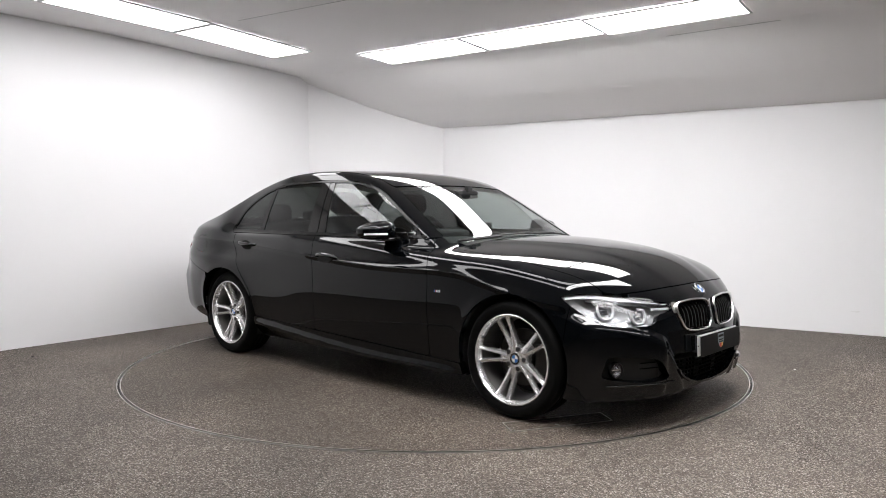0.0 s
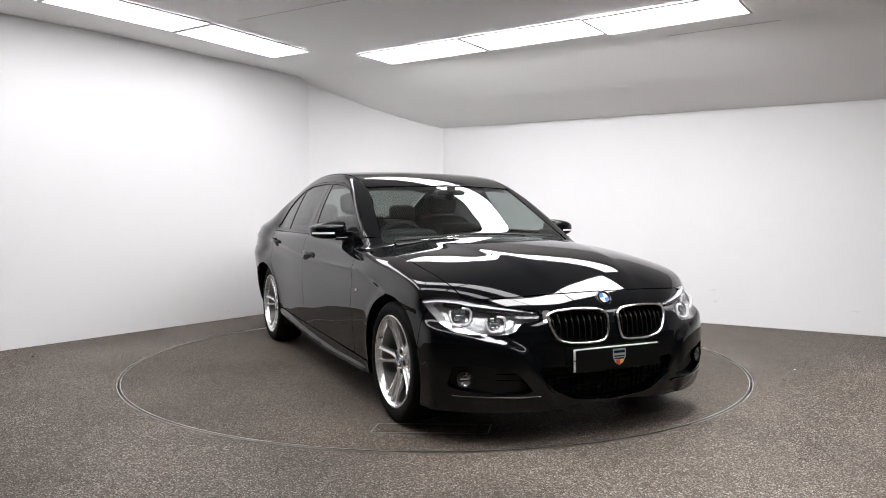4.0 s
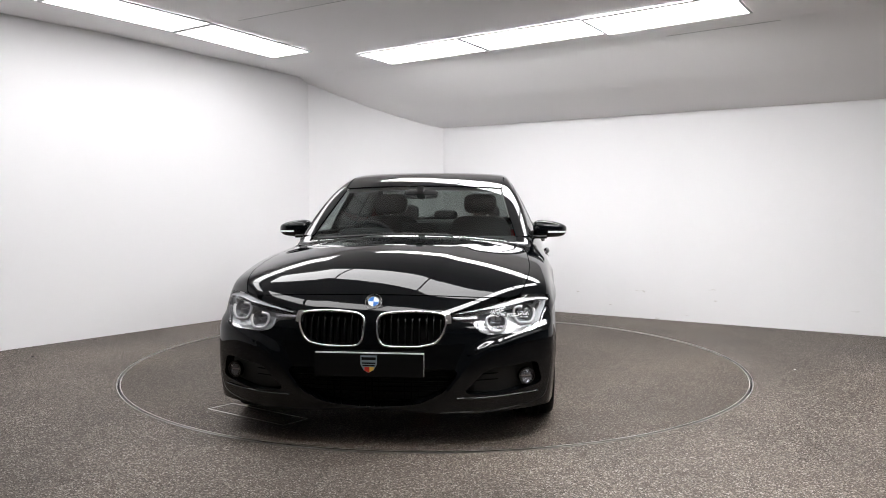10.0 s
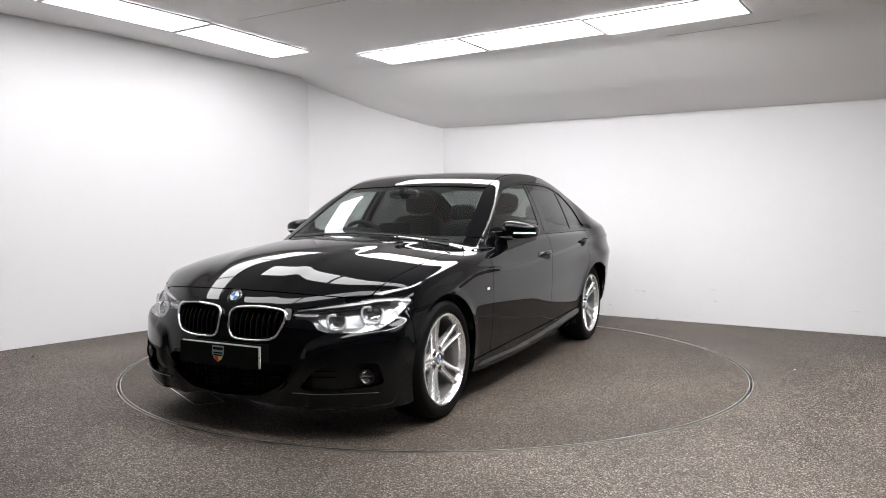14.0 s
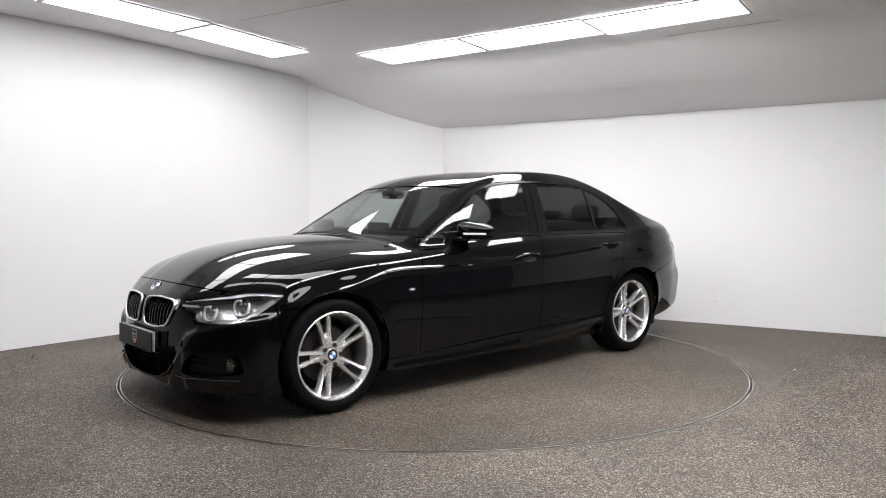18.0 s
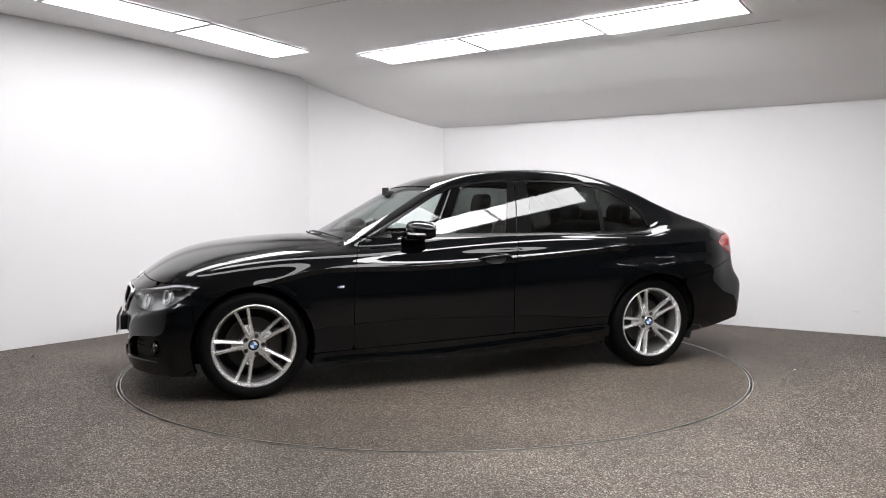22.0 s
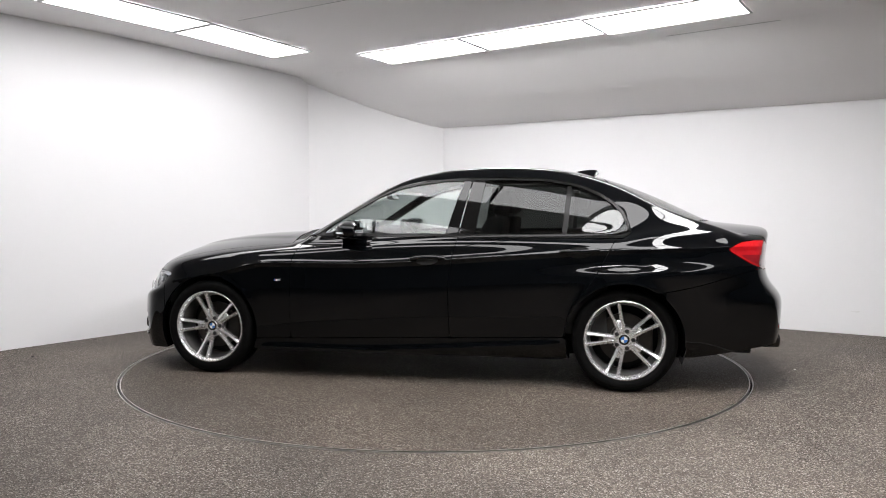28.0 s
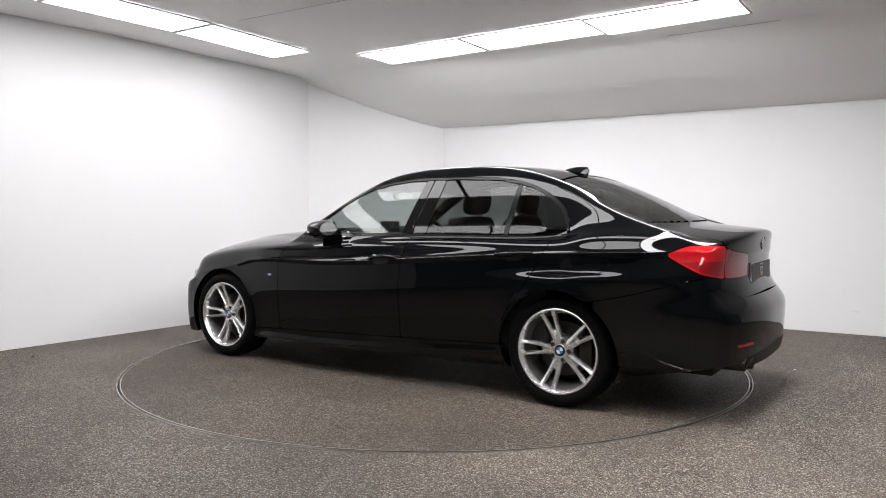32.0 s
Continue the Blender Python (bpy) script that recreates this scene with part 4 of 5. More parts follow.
def lamp_front(s):
    pts, faces = keep(PROW_S[s], head_lamp)
    nrm = gradient(pts)
    rise = np.clip((pts[:, 2] - 0.54) / 0.17, 0, 1)
    unit = panel("headlight", (pts, faces), LAMP_DARK, CAR, 0.05, 0.060, "headlight with twin lamps under a clear cover")
    bowl = mesh_object("reflector_bowl", pts - nrm * (0.020 + 0.045 * rise)[:, None], faces, LAMP_SILVER, unit, "bright silver reflector", True)
    cover = panel("cover", keep(PROW_S[s], more(head_lamp, 0.001)), LENS, unit, 0.004, -0.001, "clear cover glass")
    cover.visible_shadow = False
    rim = lambda p: np.max([head_lamp(p), -head_lamp(p) - 0.026, -(azimuth(p) / 0.0125 - 31)], axis=0)
    panel("reflector", keep(PROW_S[s], rim), LENS_BODY, unit, 0.03, 0.022, "silver reflector edge")
    turn = lambda p: azimuth(p) / 0.0125
    eave = lambda p: np.interp(turn(p), [23.4, 31, 41.5, 48, 53.5, 60], [0.641, 0.660, 0.686, 0.704, 0.706, 0.693]) - np.interp(turn(p), [24, 33, 45, 56], [0.009, 0.013, 0.024, 0.022])
    brow = lambda p: np.maximum(more(head_lamp, 0.004)(p), eave(p) - Z(p))
    pts, faces = keep(PROW_S[s], brow)
    back = np.clip(pts[:, 2] - eave(pts), 0, 0.05)
    mesh_object("lamp_brow", pts - gradient(pts) * (0.003 + 0.9 * back)[:, None], faces, LAMP_GREY, unit, "pale light strip along the top", True)
    # dark strip put in for the shadow that the brow casts on the lamps
    lid = lambda p: np.max([more(head_lamp, 0.006)(p), Z(p) - eave(p), eave(p) - 0.017 - Z(p), turn(p) - 52], axis=0)
    panel("brow_shade", keep(PROW_S[s], lid), LAMP_DARK, unit, 0.03, 0.012, "dark strip for the brow's shade over both lamps")
    inner = lambda p: np.max([more(head_lamp, 0.004)(p), azimuth(p) / 0.0125 - 31.5, np.abs(Z(p) - 0.620) - 0.006], axis=0)
    panel("lamp_bar", keep(PROW_S[s], inner), LENS_BODY, unit, 0.006, 0.010)
    for a, z, r in ((36.2, 0.590, 0.046), (46.2, 0.622, 0.050)):
        p, n = on_nose(s * a, z)
        n = (n + Vector((1.2, 0, 0))).normalized()
        m = facing(p - n * 0.034, n)
        horn = [(-0.86, 0.70), (-1.10, 0.24), (-0.98, -0.38), (-0.66, -0.86), (0.0, -0.92), (0.66, -0.86), (0.98, -0.38), (1.10, 0.24), (0.86, 0.70)]
        tube("lamp_ring", [m @ Vector((r * u * s, r * v, 0.028)) for u, v in rounded(horn, 4, 0.4)[:-4]], 0.0072, LAMP_RING, unit, "pale frosted light ring, open at its top", 0.9, False)
        bm = bmesh.new()
        lathe(bm, [(r * 0.97, 0.022), (r * 0.84, 0.004), (r * 0.70, -0.004), (0.0, -0.006)], 40, "z")
        placed(part("lamp_bowl", bm, LAMP_BOWL, unit, "grey lamp bowl", True), m)
        bm = bmesh.new()
        box(bm, -r * 0.60, r * 0.60, -r * 0.50, r * 0.22, -0.004, 0.014, 0.010)
        placed(part("projector_lens", bm, LENS_DIM, unit, "square projector lens", True), m)
        for x0, x1, y0, y1 in ((-0.56, -0.08, 0.28, 0.60), (0.06, 0.56, 0.28, 0.56), (-0.70, 0.70, 0.20, 0.25), (-0.44, -0.10, -0.44, -0.30), (0.10, 0.44, -0.44, -0.30)):
            bm = bmesh.new()
            box(bm, r * x0, r * x1, r * y0, r * y1, 0.004, 0.019, 0.0015)
            placed(part("lamp_shield", bm, CHROME, unit, "bright facet of the lamp"), m)


KIDNEY = rounded([(0.030, 0.642), (0.20, 0.655), (0.350, 0.642), (0.358, 0.585), (0.318, 0.505), (0.22, 0.487), (0.062, 0.489), (0.034, 0.53)], 5, 0.36)
kx = lambda y, z: float(NOSE(z)) - float(sweep(z)) * y ** 2.6 + 0.002
PROW_S = {1: keep(PROW, lambda p: -p[:, 1]), -1: keep(PROW, lambda p: p[:, 1])}
STERN_S = {1: keep(STERN, lambda p: -p[:, 1]), -1: keep(STERN, lambda p: p[:, 1])}
for s in (1, -1):
    lamp_front(s)
    grille = panel("kidney_grille", keep(PROW_S[s], more(kidney, 0.002)), VOID, CAR, 0.01, 0.055, "black kidney grille in a chrome frame")
    tube("grille_frame", [(kx(y, z), s * y, z) for y, z in KIDNEY], 0.0078, CHROME, grille, "chrome grille frame", 0.8)
    panel("frame_side", keep(PROW_S[s], lambda p: np.max([kidney(p) - 0.024, -kidney(p) - 0.004, 0.335 - Y(p), 0.592 - Z(p), Z(p) - 0.646], axis=0)), CHROME, grille, 0.02, -0.005, "broad chrome side of the frame")
    panel("grille_throat", keep(PROW_S[s], lambda p: np.maximum(kidney(p) + 0.008, -kidney(p) - 0.014)), BLACKGLOSS, grille, 0.04, -0.004)
    for k in range(9):
        y0 = 0.062 + 0.0335 * k
        bm = bmesh.new()
        rows = []
        for i in range(9):
            z = 0.487 + 0.166 * i / 8
            lean = 0.26 * max(0.0, i / 8 - 0.60) ** 2
            x = float(NOSE(z)) - float(sweep(z)) * y0 ** 2.6
            rows.append([bm.verts.new((x - dx, s * (y0 + dy), z)) for dx, dy in ((0.050, -0.0055), (0.011 + lean, -0.0050), (0.006 + lean, -0.0035), (0.006 + lean, 0.0035), (0.011 + lean, 0.0050), (0.050, 0.0055))])
        for p, q in zip(rows, rows[1:]):
            for i in range(5):
                bm.faces.new((p[i], p[i + 1], q[i + 1], q[i]))
        low = max(0.0, float(np.interp(y0, [0.05, 0.24, 0.32, 0.36], [0.002, 0.002, 0.02, 0.08])))
        bmesh.ops.bisect_plane(bm, geom=bm.verts[:] + bm.edges[:] + bm.faces[:], plane_co=(0, 0, 0.489 + low), plane_no=(0, 0, -1), clear_outer=True)
        part("grille_slat", bm, SLAT, grille, smooth=True)
    d = panel("air_duct", keep(PROW_S[s], more(duct, 0.001)), BLACKMATT, CAR, 0.01, 0.045, "matt black side air intake with a fog lamp")
    for k in range(3):
        z0 = 0.284 + 0.032 * k
        panel("duct_slat", keep(PROW_S[s], both(more(duct, 0.004), lambda p, z0=z0: np.abs(Z(p) - z0) - 0.003, lambda p: Y(p) - 0.62)), MESH, d, 0.010, 0.040)
    p, n = on_nose(s * math.degrees(math.atan2(0.70, 0.735)), 0.325)
    n = (n + Vector((1.0, 0, 0))).normalized()
    fog = new("fog_lamp")
    fog.parent, fog.matrix_basis = CAR, facing(p - n * 0.030, n)
    fog["label"] = "small round clear fog lamp"
    bm = bmesh.new()
    ring(bm, 0.034, 0.042, 0.0, 0.022)
    part("fog_ring", bm, BLACKGLOSS, fog, smooth=True)
    bm = bmesh.new()
    lathe(bm, [(0.034, 0.014), (0.02, 0.0), (0.0, -0.004)], 32, "z")
    part("fog_reflector", bm, FOG, fog, smooth=True)
    bm = bmesh.new()
    disc(bm, 0.034, 0.010, 0.018, 32, 0.004)
    part("fog_glass", bm, LENS, fog, smooth=True)
    bm = bmesh.new()
    box(bm, -0.022, 0.022, -0.003, 0.003, 0.004, 0.009)
    part("fog_bulb_shield", bm, CHROME, fog)

grate = panel("lower_grille", keep(PROW, more(intake, 0.001)), VOID, CAR, 0.01, 0.06, "black mesh lower grille")
for k in range(7):
    z0 = 0.215 + 0.024 * k
    panel("grille_bar", keep(PROW, both(more(intake, 0.004), lambda p, z0=z0: np.abs(Z(p) - z0) - 0.0035)), MESH, grate, 0.012, 0.035)
for k in range(-12, 13):
    panel("grille_bar", keep(PROW, both(more(intake, 0.004), lambda p, k=k: np.abs(p[:, 1] - 0.032 * k) - 0.0035, lambda p: Z(p) - 0.33)), MESH, grate, 0.012, 0.037)
lip = lambda p: np.max([np.abs(intake(p) - 0.006) - 0.006, Z(p) - 0.30], axis=0)
panel("bumper_lip", keep(PROW, lip), PAINT, CAR, 0.03, -0.010, "thin black lip round the lower grille")
for s in (1, -1):
    path = [on_nose(s * (24 + 1.45 * k), 0.240 + 0.0004 * k)[0] + Vector((0.004, 0, 0)) for k in range(17)]
    tube("bumper_blade", path, 0.006, BLACKGLOSS, CAR, "slim gloss black blade under the side intake", 0.8, False)


def shield(parent, m, h=0.082):
    w = h * 0.48
    base = None
    rim = [(-w, h * 0.5), (w, h * 0.5), (w * 1.0, 0.0), (w * 0.62, -h * 0.33), (0, -h * 0.5), (-w * 0.62, -h * 0.33), (-w, 0.0)]
    base = placed(part("dealer_sticker", slab(rim, 0.0, 0.0008), GREYSTICK, parent, "shield sticker in grey, red and yellow"), m)
    for z0, z1, k in ((0.40, 0.24, 0.86), (0.10, 0.02, 0.80), (-0.04, -0.12, 0.74)):
        part("sticker_bar", slab([(-w * k, h * z1), (w * k, h * z1), (w * k, h * z0), (-w * k, h * z0)], 0.0008, 0.0014), PLATE, base)
    part("sticker_field", slab([(-w * 0.5, -h * 0.16), (w * 0.1, -h * 0.16), (w * 0.1, -h * 0.45), (0, -h * 0.48), (-w * 0.5, -h * 0.36)], 0.0008, 0.0014), RED, base)
    part("sticker_field", slab([(w * 0.1, -h * 0.16), (w * 0.68, -h * 0.16), (w * 0.55, -h * 0.34), (w * 0.1, -h * 0.45)], 0.0008, 0.0014), YELLOW, base)
    return base


def number_plate(m, label, cover, lift=0.013):
    bm = bmesh.new()
    box(bm, -0.26, 0.26, -0.0555, 0.0555, -0.004, 0.0, 0.0015)
    base = placed(part("number_plate", bm, WHITE, CAR, label), m)
    bm = bmesh.new()
    box(bm, -0.2595, 0.2595, -0.0575, 0.0515, lift, lift + 0.004, 0.0015)
    part("plate_cover", bm, cover, base, "plain black plate cover")
    for x in (-0.255, 0.255):
        bm = bmesh.new()
        disc(bm, 0.004, 0.0, 0.002, 12)
        placed(part("plate_screw", bm, CHROME, base), Matrix.Translation((x, 0.0, 0.0)))
    shield(base, Matrix.Translation((0, 0.002, lift + 0.0042)))
    return base


number_plate(facing(Vector((2.180, 0, 0.410)), Vector((1, 0, 0.03))), "front number plate hidden by a black cover with a shield sticker", PLATE)
bm = bmesh.new()
box(bm, 2.13, 2.174, -0.22, 0.22, 0.365, 0.458, 0.006)
part("plate_holder", bm, BLACKMATT, CAR)
p, n = on_nose(0, 0.690)
roundel(CAR, facing(p, (n + Vector((0.35, 0, 0))).normalized()), 0.042)

# ---- sides ----
def door_mirror(s):
    base = new("door_mirror")
    base.parent = CAR
    base.matrix_basis = Matrix.Translation((0.365, s * 0.905, 1.005))
    base["label"] = "gloss black door mirror with a clear indicator strip"
    bm = bmesh.new()
    bmesh.ops.create_uvsphere(bm, u_segments=40, v_segments=24, radius=1)
    for v in bm.verts:
        x, y, z = v.co
        y *= s
        k = lambda c, e: math.copysign(abs(c) ** e, c)
        xx = k(x, 0.75) * (0.086 if x > 0 else 0.068)
        yy = k(y, 0.62 if y > 0 else 0.42) * 0.116
        zz = k(z, 0.62) * 0.063
        w = (yy / 0.116 + 1) / 2
        zz *= 1.03 - 0.12 * w - 0.42 * w * w if zz > 0 else 1 - 0.12 * w
        xx -= 0.035 * max(0.0, yy / 0.116) ** 2
        if xx < -0.062:
            xx = -0.062 + (xx + 0.062) * 0.2
        v.co = (xx, s * yy, zz)
    part("mirror_cap", bm, PAINT, base, smooth=True)
    bm = bmesh.new()
    rows = []
    for i in range(13):
        t = i / 12
        yy = -0.015 + 0.125 * t
        u = max(0.0, yy / 0.116)
        w = (yy / 0.116 + 1) / 2
        bulge = 1 - min(1.0, u ** 1.613) ** 2 - (0.020 / 0.063 / (1 - 0.12 * w)) ** 3.226
        xx = 0.086 * max(0.0, bulge) ** 0.375 - 0.035 * u * u + 0.003
        rows.append([bm.verts.new((xx - dx, s * yy, dz - 0.020)) for dx, dz in ((0.014, 0.008), (0.0, 0.0055), (0.0, -0.0055), (0.014, -0.008))])
    for p, q in zip(rows, rows[1:]):
        for k in range(3):
            bm.faces.new((p[k], p[k + 1], q[k + 1], q[k]))
    part("indicator_strip", bm, LAMP_GREY, base, "thin clear indicator strip", True)
    bm = bmesh.new()
    rim = [(0.082 * math.cos(a) * (1 if abs(math.cos(a)) < 0.7 else 1.0), 0.046 * math.sin(a)) for a in [2 * math.pi * k / 28 for k in range(28)]]
    vs = [bm.verts.new((-0.0665, s * y, z)) for y, z in rim]
    bm.faces.new(vs)
    part("mirror_glass", bm, MIRROR, base, "silvered mirror glass")
    bm = bmesh.new()
    box(bm, -0.035, 0.10, -0.155, -0.02, -0.066, -0.042, 0.010)
    if s < 0:
        bmesh.ops.scale(bm, vec=(1, -1, 1), verts=bm.verts)
    part("mirror_arm", bm, BLACKGLOSS, base, smooth=True)
    bm = bmesh.new()
    box(bm, -0.03, 0.16, -0.160, -0.115, -0.066, -0.01, 0.010)
    if s < 0:
        bmesh.ops.scale(bm, vec=(1, -1, 1), verts=bm.verts)
    part("mirror_foot", bm, SATIN, base, smooth=True)


def handle(x, z, s):
    p, n = on_side(x, z, s)
    m = facing(p, n, 3.5 * s)
    # flat black oval on the skin imitates the shaded hollow behind the pull
    bm = bmesh.new()
    lathe(bm, [(1.0, 0.0), (0.93, 0.001), (0.7, 0.0012), (0.0, 0.0012)], 40, "z")
    bmesh.ops.scale(bm, vec=(0.075, 0.036, 1), verts=bm.verts)
    bmesh.ops.translate(bm, vec=(0, -0.004, 0), verts=bm.verts)
    base = placed(part("door_handle", bm, VOID, CAR, "black pull handle over a flat black oval for the recess's shade", True), m)
    bm = bmesh.new()
    rows = []
    for i in range(21):
        t = -1 + i / 10
        xx, out = 0.124 * t, 0.034 * (1 - abs(t) ** 3.2) + 0.003
        w = 0.0155 * (1 - 0.45 * abs(t) ** 3)
        rows.append([bm.verts.new((xx, 0.007 + w * math.cos(a), out - 0.012 + 0.010 * math.sin(a))) for a in [2 * math.pi * k / 12 for k in range(12)]])
    for p, q in zip(rows, rows[1:]):
        for k in range(12):
            bm.faces.new((p[k], p[(k + 1) % 12], q[(k + 1) % 12], q[k]))
    bm.faces.new(rows[0])
    bm.faces.new(rows[-1][::-1])
    part("pull", bm, PAINT, base, "gloss black pull", True)


for s in (1, -1):
    door_mirror(s)
    handle(-0.155, 0.812, s)
    handle(-1.127, 0.872, s)
    p, n = on_side(0.884, 0.662, s)
    mark = placed(part("wing_badge", slab([(-0.026, -0.008), (0.022, -0.008), (0.026, 0.008), (-0.022, 0.008)], 0.0, 0.002), BLACKGLOSS, CAR, "small chrome badge on the wing"), facing(p, n))
    for x0, x1, mat in ((-0.0245, -0.019, BLUE), (-0.018, -0.014, RED), (-0.011, -0.003, ENAMEL), (0.001, 0.007, ENAMEL), (0.011, 0.019, ENAMEL)):
        part("badge_bar", slab([(x0, -0.007), (x1, -0.007), (x1 + 0.004, 0.007), (x0 + 0.004, 0.007)], 0.002, 0.0035), mat, mark)

# ---- rear ----
for s in (1, -1):
    outer = lambda p: np.maximum(more(tail_lamp, 0.002)(p), 0.600 - Y(p))
    inner = lambda p: np.maximum(more(tail_lamp, 0.002)(p), Y(p) - 0.5955)
    lamp = panel("rear_light", keep(STERN_S[s], outer), REDLENS, CAR, 0.03, 0.0, "red rear light")
    bar = lambda p: np.max([tail_lamp(p) + 0.014, Y(p) - 0.80, 0.605 - Y(p), Z(p) - 0.865 + 0.10 * np.abs(Z(p) - 0.83)], axis=0)
    panel("lamp_band", keep(STERN_S[s], bar), DARKRED, lamp, 0.004, -0.002, "darker red lamp band")
    lamp = panel("boot_light", keep(STERN_S[s], inner), DARKRED, CAR, 0.03, 0.0, "dark red light on the boot lid")
    clear = lambda p: np.max([tail_lamp(p) + 0.014, Y(p) - 0.42, Z(p) - 0.788], axis=0)
    panel("reverse_lamp", keep(STERN_S[s], clear), LENS_BODY, lamp, 0.003, -0.001, "small clear reversing lamp")
    strip = lambda p: np.max([np.abs(Z(p) - 0.412) - 0.008, 0.46 - Y(p), Y(p) - 0.645], axis=0)
    panel("rear_reflector", keep(STERN_S[s], strip), REDLENS, CAR, 0.004, -0.002, "thin red reflector strip")
for y in (0.455, 0.54):
    bm = bmesh.new()
    lathe(bm, [(0.030, 0.0), (0.034, 0.004), (0.036, 0.012), (0.036, 0.16), (0.030, 0.16), (0.029, 0.02), (0.030, 0.0)], 36)
    placed(part("exhaust_pipe", bm, SOOT, CAR, "dark chrome exhaust tip", True), Matrix.Translation((-2.375 + 0.25 * (y - 0.5), y, 0.300)) @ Matrix.Rotation(radians(-90), 4, "Z"))
insert = lambda p: np.max([Z(p) - 0.372 + 0.05 * Y(p), 0.285 - Z(p), Y(p) - 0.52], axis=0)
panel("diffuser", keep(STERN, insert), BLACKMATT, CAR, 0.03, -0.003, "matt black rear diffuser")
o, d = np.array([[-1.98, 0.0, 0.775]]), np.array([[-1.0, 0.0, 0.0]])
p = cast(o, d)
number_plate(facing(Vector(p[0]) + Vector((-0.001, 0, 0.002)), Vector((-1, 0, 0.02))), "rear number plate hidden by a black cover with a shield sticker", PLATE, 0.0005)
p = cast(np.array([[-1.98, 0.0, 0.935]]), d)
roundel(CAR, facing(Vector(p[0]), Vector(gradient(p)[0])), 0.043)

bm = bmesh.new()
rows = []
for i in range(15):
    t = i / 14
    x = -1.045 - 0.172 * t
    zc = float(RIDGE(x)) - 0.004
    h = 0.050 * (1 - (1 - t) ** 1.6) * (1.0 if t < 0.93 else 0.75) + 0.002
    w = 0.006 + 0.024 * math.sin(math.pi * min(1, 0.12 + 0.62 * t))
    rows.append([bm.verts.new((x + (0.0 if z < 0.6 else -0.012 * t), y * w, zc + z * h)) for y, z in ((-1, 0.0), (-0.8, 0.25), (-0.42, 0.7), (-0.15, 0.97), (0.15, 0.97), (0.42, 0.7), (0.8, 0.25), (1, 0.0))])
for p, q in zip(rows, rows[1:]):
    for k in range(7):
        bm.faces.new((p[k], p[k + 1], q[k + 1], q[k]))
bm.faces.new(rows[0])
bm.faces.new(rows[-1][::-1])
part("roof_aerial", bm, PAINT, CAR, "black shark-fin roof aerial", True)

for y0, y1, y2 in ((-0.30, -0.62, 0.10), (0.28, -0.04, 0.60)):
    bm = bmesh.new()
    for a, b, w in ((y0, y1, 0.008), (y1, y2, 0.005)):
        pts = []
        for i in range(9):
            y = a + (b - a) * i / 8
            x = 0.905 - (0.025 if w < 0.006 else 0.025 * i / 8) - 0.20 * y * y
            z = float(cast(np.array([[x, y, 0.6]]), np.array([[0.0, 0.0, 1.0]]))[0][2]) + 0.011
            pts.append((x, y, z))
        rows = [[bm.verts.new((x + dx, y, z + dz)) for dx, dz in ((-w, 0), (0, w), (w, 0), (0, -w))] for x, y, z in pts]
        for p, q in zip(rows, rows[1:]):
            for k in range(4):
                bm.faces.new((p[k], p[(k + 1) % 4], q[(k + 1) % 4], q[k]))
    part("wiper", bm, BLACKMATT, CAR, "black windscreen wiper")


# ---- cabin ----
def cushion(bm, cx, cy, cz, sx, sy, sz, lean=0.0, power=0.45):
    r = bmesh.ops.create_uvsphere(bm, u_segments=28, v_segments=16, radius=1)
    k = lambda c: math.copysign(abs(c) ** power, c)
    for v in r["verts"]:
        x, y, z = (k(c) for c in v.co)
        v.co = (cx + x * sx - lean * z * sz, cy + y * sy, cz + z * sz)


def front_seat(y):
    seat = new("seat")
    seat.parent, seat.matrix_basis = CAR, Matrix.Translation((0, y, 0))
    seat["label"] = "black leather front seat with a headrest"
    for name, args in (("cushion", (-0.12, 0, 0.50, 0.28, 0.26, 0.10)), ("backrest", (-0.47, 0, 0.80, 0.085, 0.25, 0.29, 0.28)), ("headrest", (-0.575, 0, 1.185, 0.055, 0.135, 0.085, 0.15, 0.6))):
        bm = bmesh.new()
        cushion(bm, *args)
        part(name, bm, LEATHER, seat, smooth=True)
    for yy in (-0.055, 0.055):
        bm = bmesh.new()
        box(bm, -0.575, -0.563, yy - 0.006, yy + 0.006, 1.03, 1.14)
        part("headrest_post", bm, CHROME, seat)


for y in (0.37, -0.37):
    front_seat(y)
bench = new("rear_bench")
bench.parent = CAR
bench["label"] = "black leather rear bench with three headrests"
for name, args in (("cushion", (-0.98, 0, 0.52, 0.27, 0.64, 0.10)), ("backrest", (-1.30, 0, 0.78, 0.09, 0.62, 0.27, 0.36))):
    bm = bmesh.new()
    cushion(bm, *args)
    part(name, bm, LEATHER, bench, smooth=True)
for y, h in ((0.38, 0.075), (0.0, 0.05), (-0.38, 0.075)):
    bm = bmesh.new()
    cushion(bm, -1.42, y, 1.035 + h, 0.05, 0.125 if y else 0.11, h, 0.1, 0.6)
    part("headrest", bm, LEATHER, bench, smooth=True)
bm = bmesh.new()
box(bm, -1.95, -1.38, -0.62, 0.62, 0.955, 0.985, 0.01)
part("parcel_shelf", bm, DASH, CAR)
bm = bmesh.new()
rows = []
for i in range(13):
    y = -0.70 + 1.40 * i / 12
    back = 0.05 * (y / 0.7) ** 2
    rows.append([bm.verts.new((x, y, z)) for x, z in ((0.86 - 2 * back, 0.935 - 0.02 * (y / 0.7) ** 2), (0.62 - back, 0.962), (0.50 - back, 0.958), (0.43 - back, 0.930), (0.42 - back, 0.70), (0.55, 0.50))])
for p, q in zip(rows, rows[1:]):
    for k in range(5):
        bm.faces.new((p[k], p[k + 1], q[k + 1], q[k]))
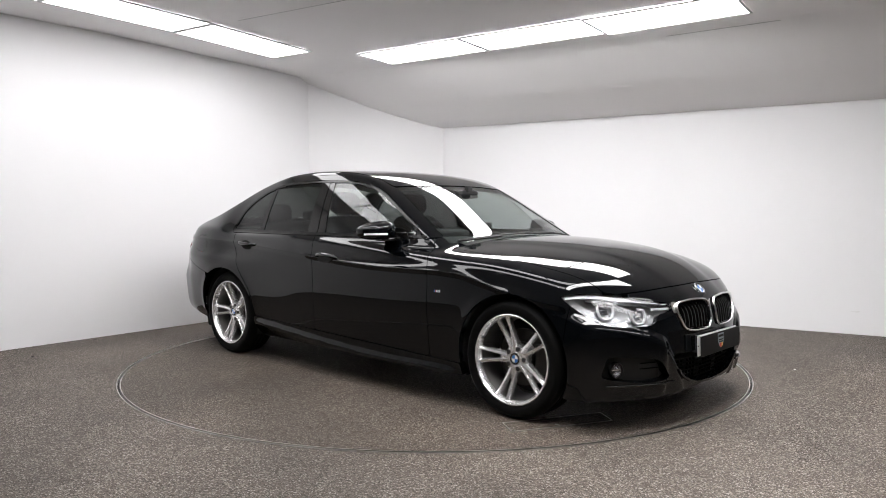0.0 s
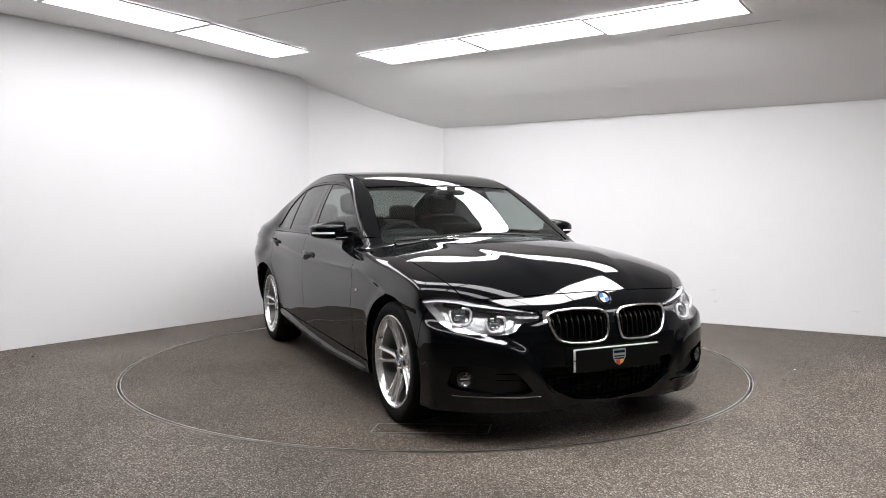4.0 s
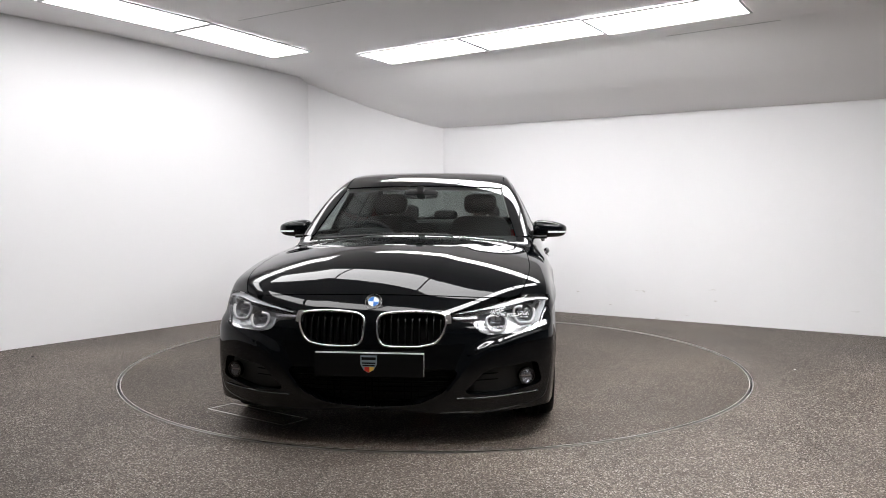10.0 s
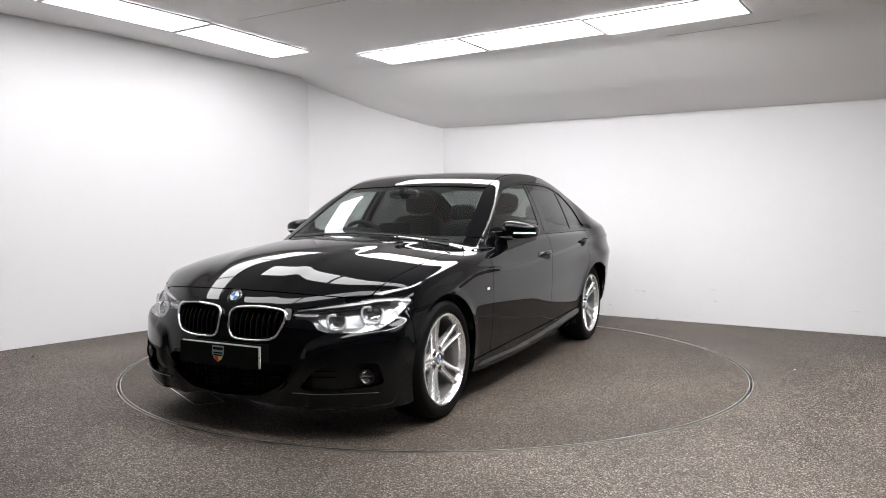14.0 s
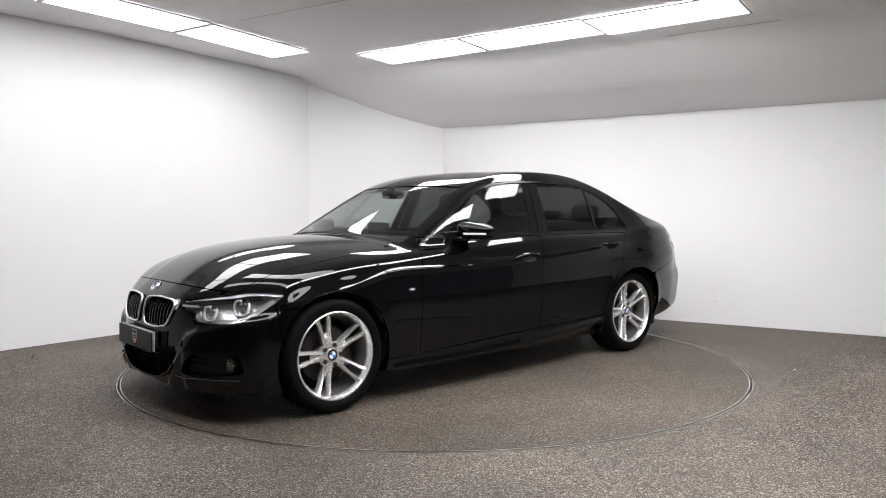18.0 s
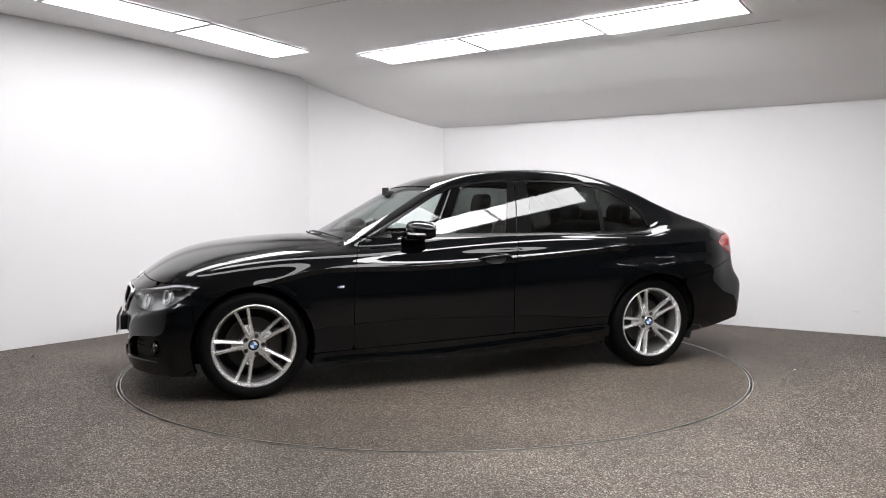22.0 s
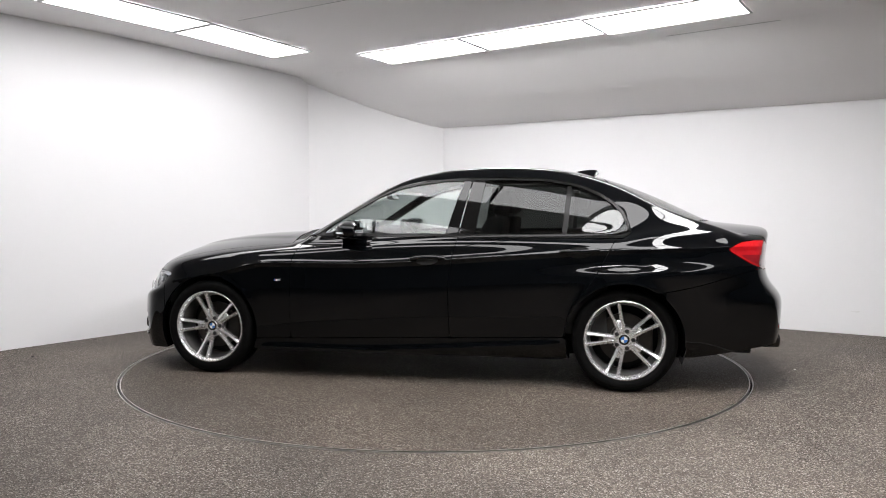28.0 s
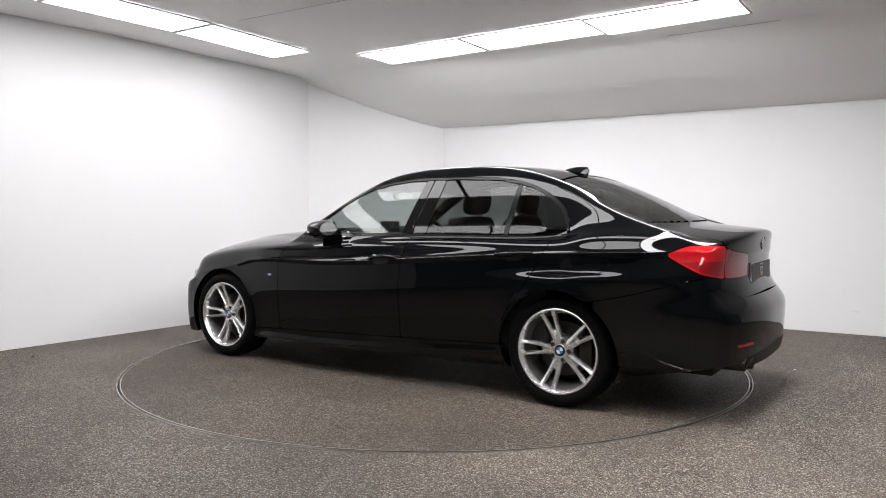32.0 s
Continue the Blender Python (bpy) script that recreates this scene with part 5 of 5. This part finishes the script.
part("dashboard", bm, DASH, CAR, "charcoal dashboard", True)
bm = bmesh.new()
cushion(bm, 0.46, -0.37, 0.965, 0.10, 0.19, 0.045, 0, 0.6)
part("instrument_hood", bm, DASH, CAR, smooth=True)
bm = bmesh.new()
box(bm, 0.455, 0.47, -0.12, 0.12, 0.955, 1.045, 0.006)
part("display_screen", bm, BLACKGLOSS, CAR, "upright dark display screen", True)
wheel_ = new("steering_wheel")
wheel_.parent, wheel_.matrix_basis = CAR, Matrix.Translation((0.27, -0.37, 0.885)) @ Matrix.Rotation(radians(-66), 4, "Y")
wheel_["label"] = "black leather steering wheel"
bm = bmesh.new()
rows = []
for k in range(48):
    a = 2 * math.pi * k / 48
    rows.append([bm.verts.new(((0.178 + 0.0155 * math.cos(b)) * math.cos(a), (0.178 + 0.0155 * math.cos(b)) * math.sin(a), 0.0155 * math.sin(b))) for b in [2 * math.pi * j / 10 for j in range(10)]])
for k in range(48):
    for j in range(10):
        bm.faces.new((rows[k][j], rows[k][(j + 1) % 10], rows[(k + 1) % 48][(j + 1) % 10], rows[(k + 1) % 48][j]))
part("wheel_rim", bm, LEATHER, wheel_, smooth=True)
bm = bmesh.new()
cushion(bm, 0, 0, 0.0, 0.07, 0.09, 0.03)
box(bm, -0.02, 0.02, -0.17, 0.17, -0.012, 0.008, 0.004)
box(bm, -0.17, 0.0, -0.018, 0.018, -0.012, 0.008, 0.004)
part("wheel_hub", bm, DASH, wheel_, smooth=True)
bm = bmesh.new()
cushion(bm, 0.33, 0.0, 1.245, 0.022, 0.120, 0.032, 0, 0.5)
inside = part("rear_view_mirror", bm, BLACKMATT, CAR, "black rear-view mirror", True)
bm = bmesh.new()
vs = [bm.verts.new((0.3065, 0.105 * math.cos(a) * (abs(math.cos(a)) ** -0.3 if abs(math.cos(a)) > 0.3 else 1), 1.245 + 0.026 * math.sin(a))) for a in [2 * math.pi * k / 28 for k in range(28)]]
bm.faces.new(vs)
part("mirror_glass", bm, MIRROR, inside)
bm = bmesh.new()
box(bm, 0.33, 0.37, -0.025, 0.025, 1.26, 1.30, 0.006)
part("mirror_mount", bm, BLACKMATT, inside)
panel("headlining", keep(CROWN, more(roof, 0.0)), LINING, CAR, 0.0, 0.035, "grey headlining")
bm = bmesh.new()
box(bm, -1.4, 0.55, -0.70, 0.70, 0.30, 0.34)
part("cabin_floor", bm, VOID, CAR)
for s in (1, -1):
    bm = bmesh.new()
    box(bm, -1.30, 0.70, 0.735 if s > 0 else -0.775, 0.775 if s > 0 else -0.735, 0.34, 0.950, 0.015)
    part("door_card", bm, DASH, CAR, "charcoal inner door trim", True)


# ---- what moves ----
def motions():
    rows = [2.0 * k for k in range(17)]
    walk(DISC, [(t, pose(0, 0, 0, 0, 0, -43.0 - 5.348 * t)) for t in rows])
    walk(CAR, [(t, pose(0, 0, 0, 0, 0, -43.0 - 5.348 * t) @ pose(CAR_X, CAR_Y, 0.0)) for t in rows])


motions()
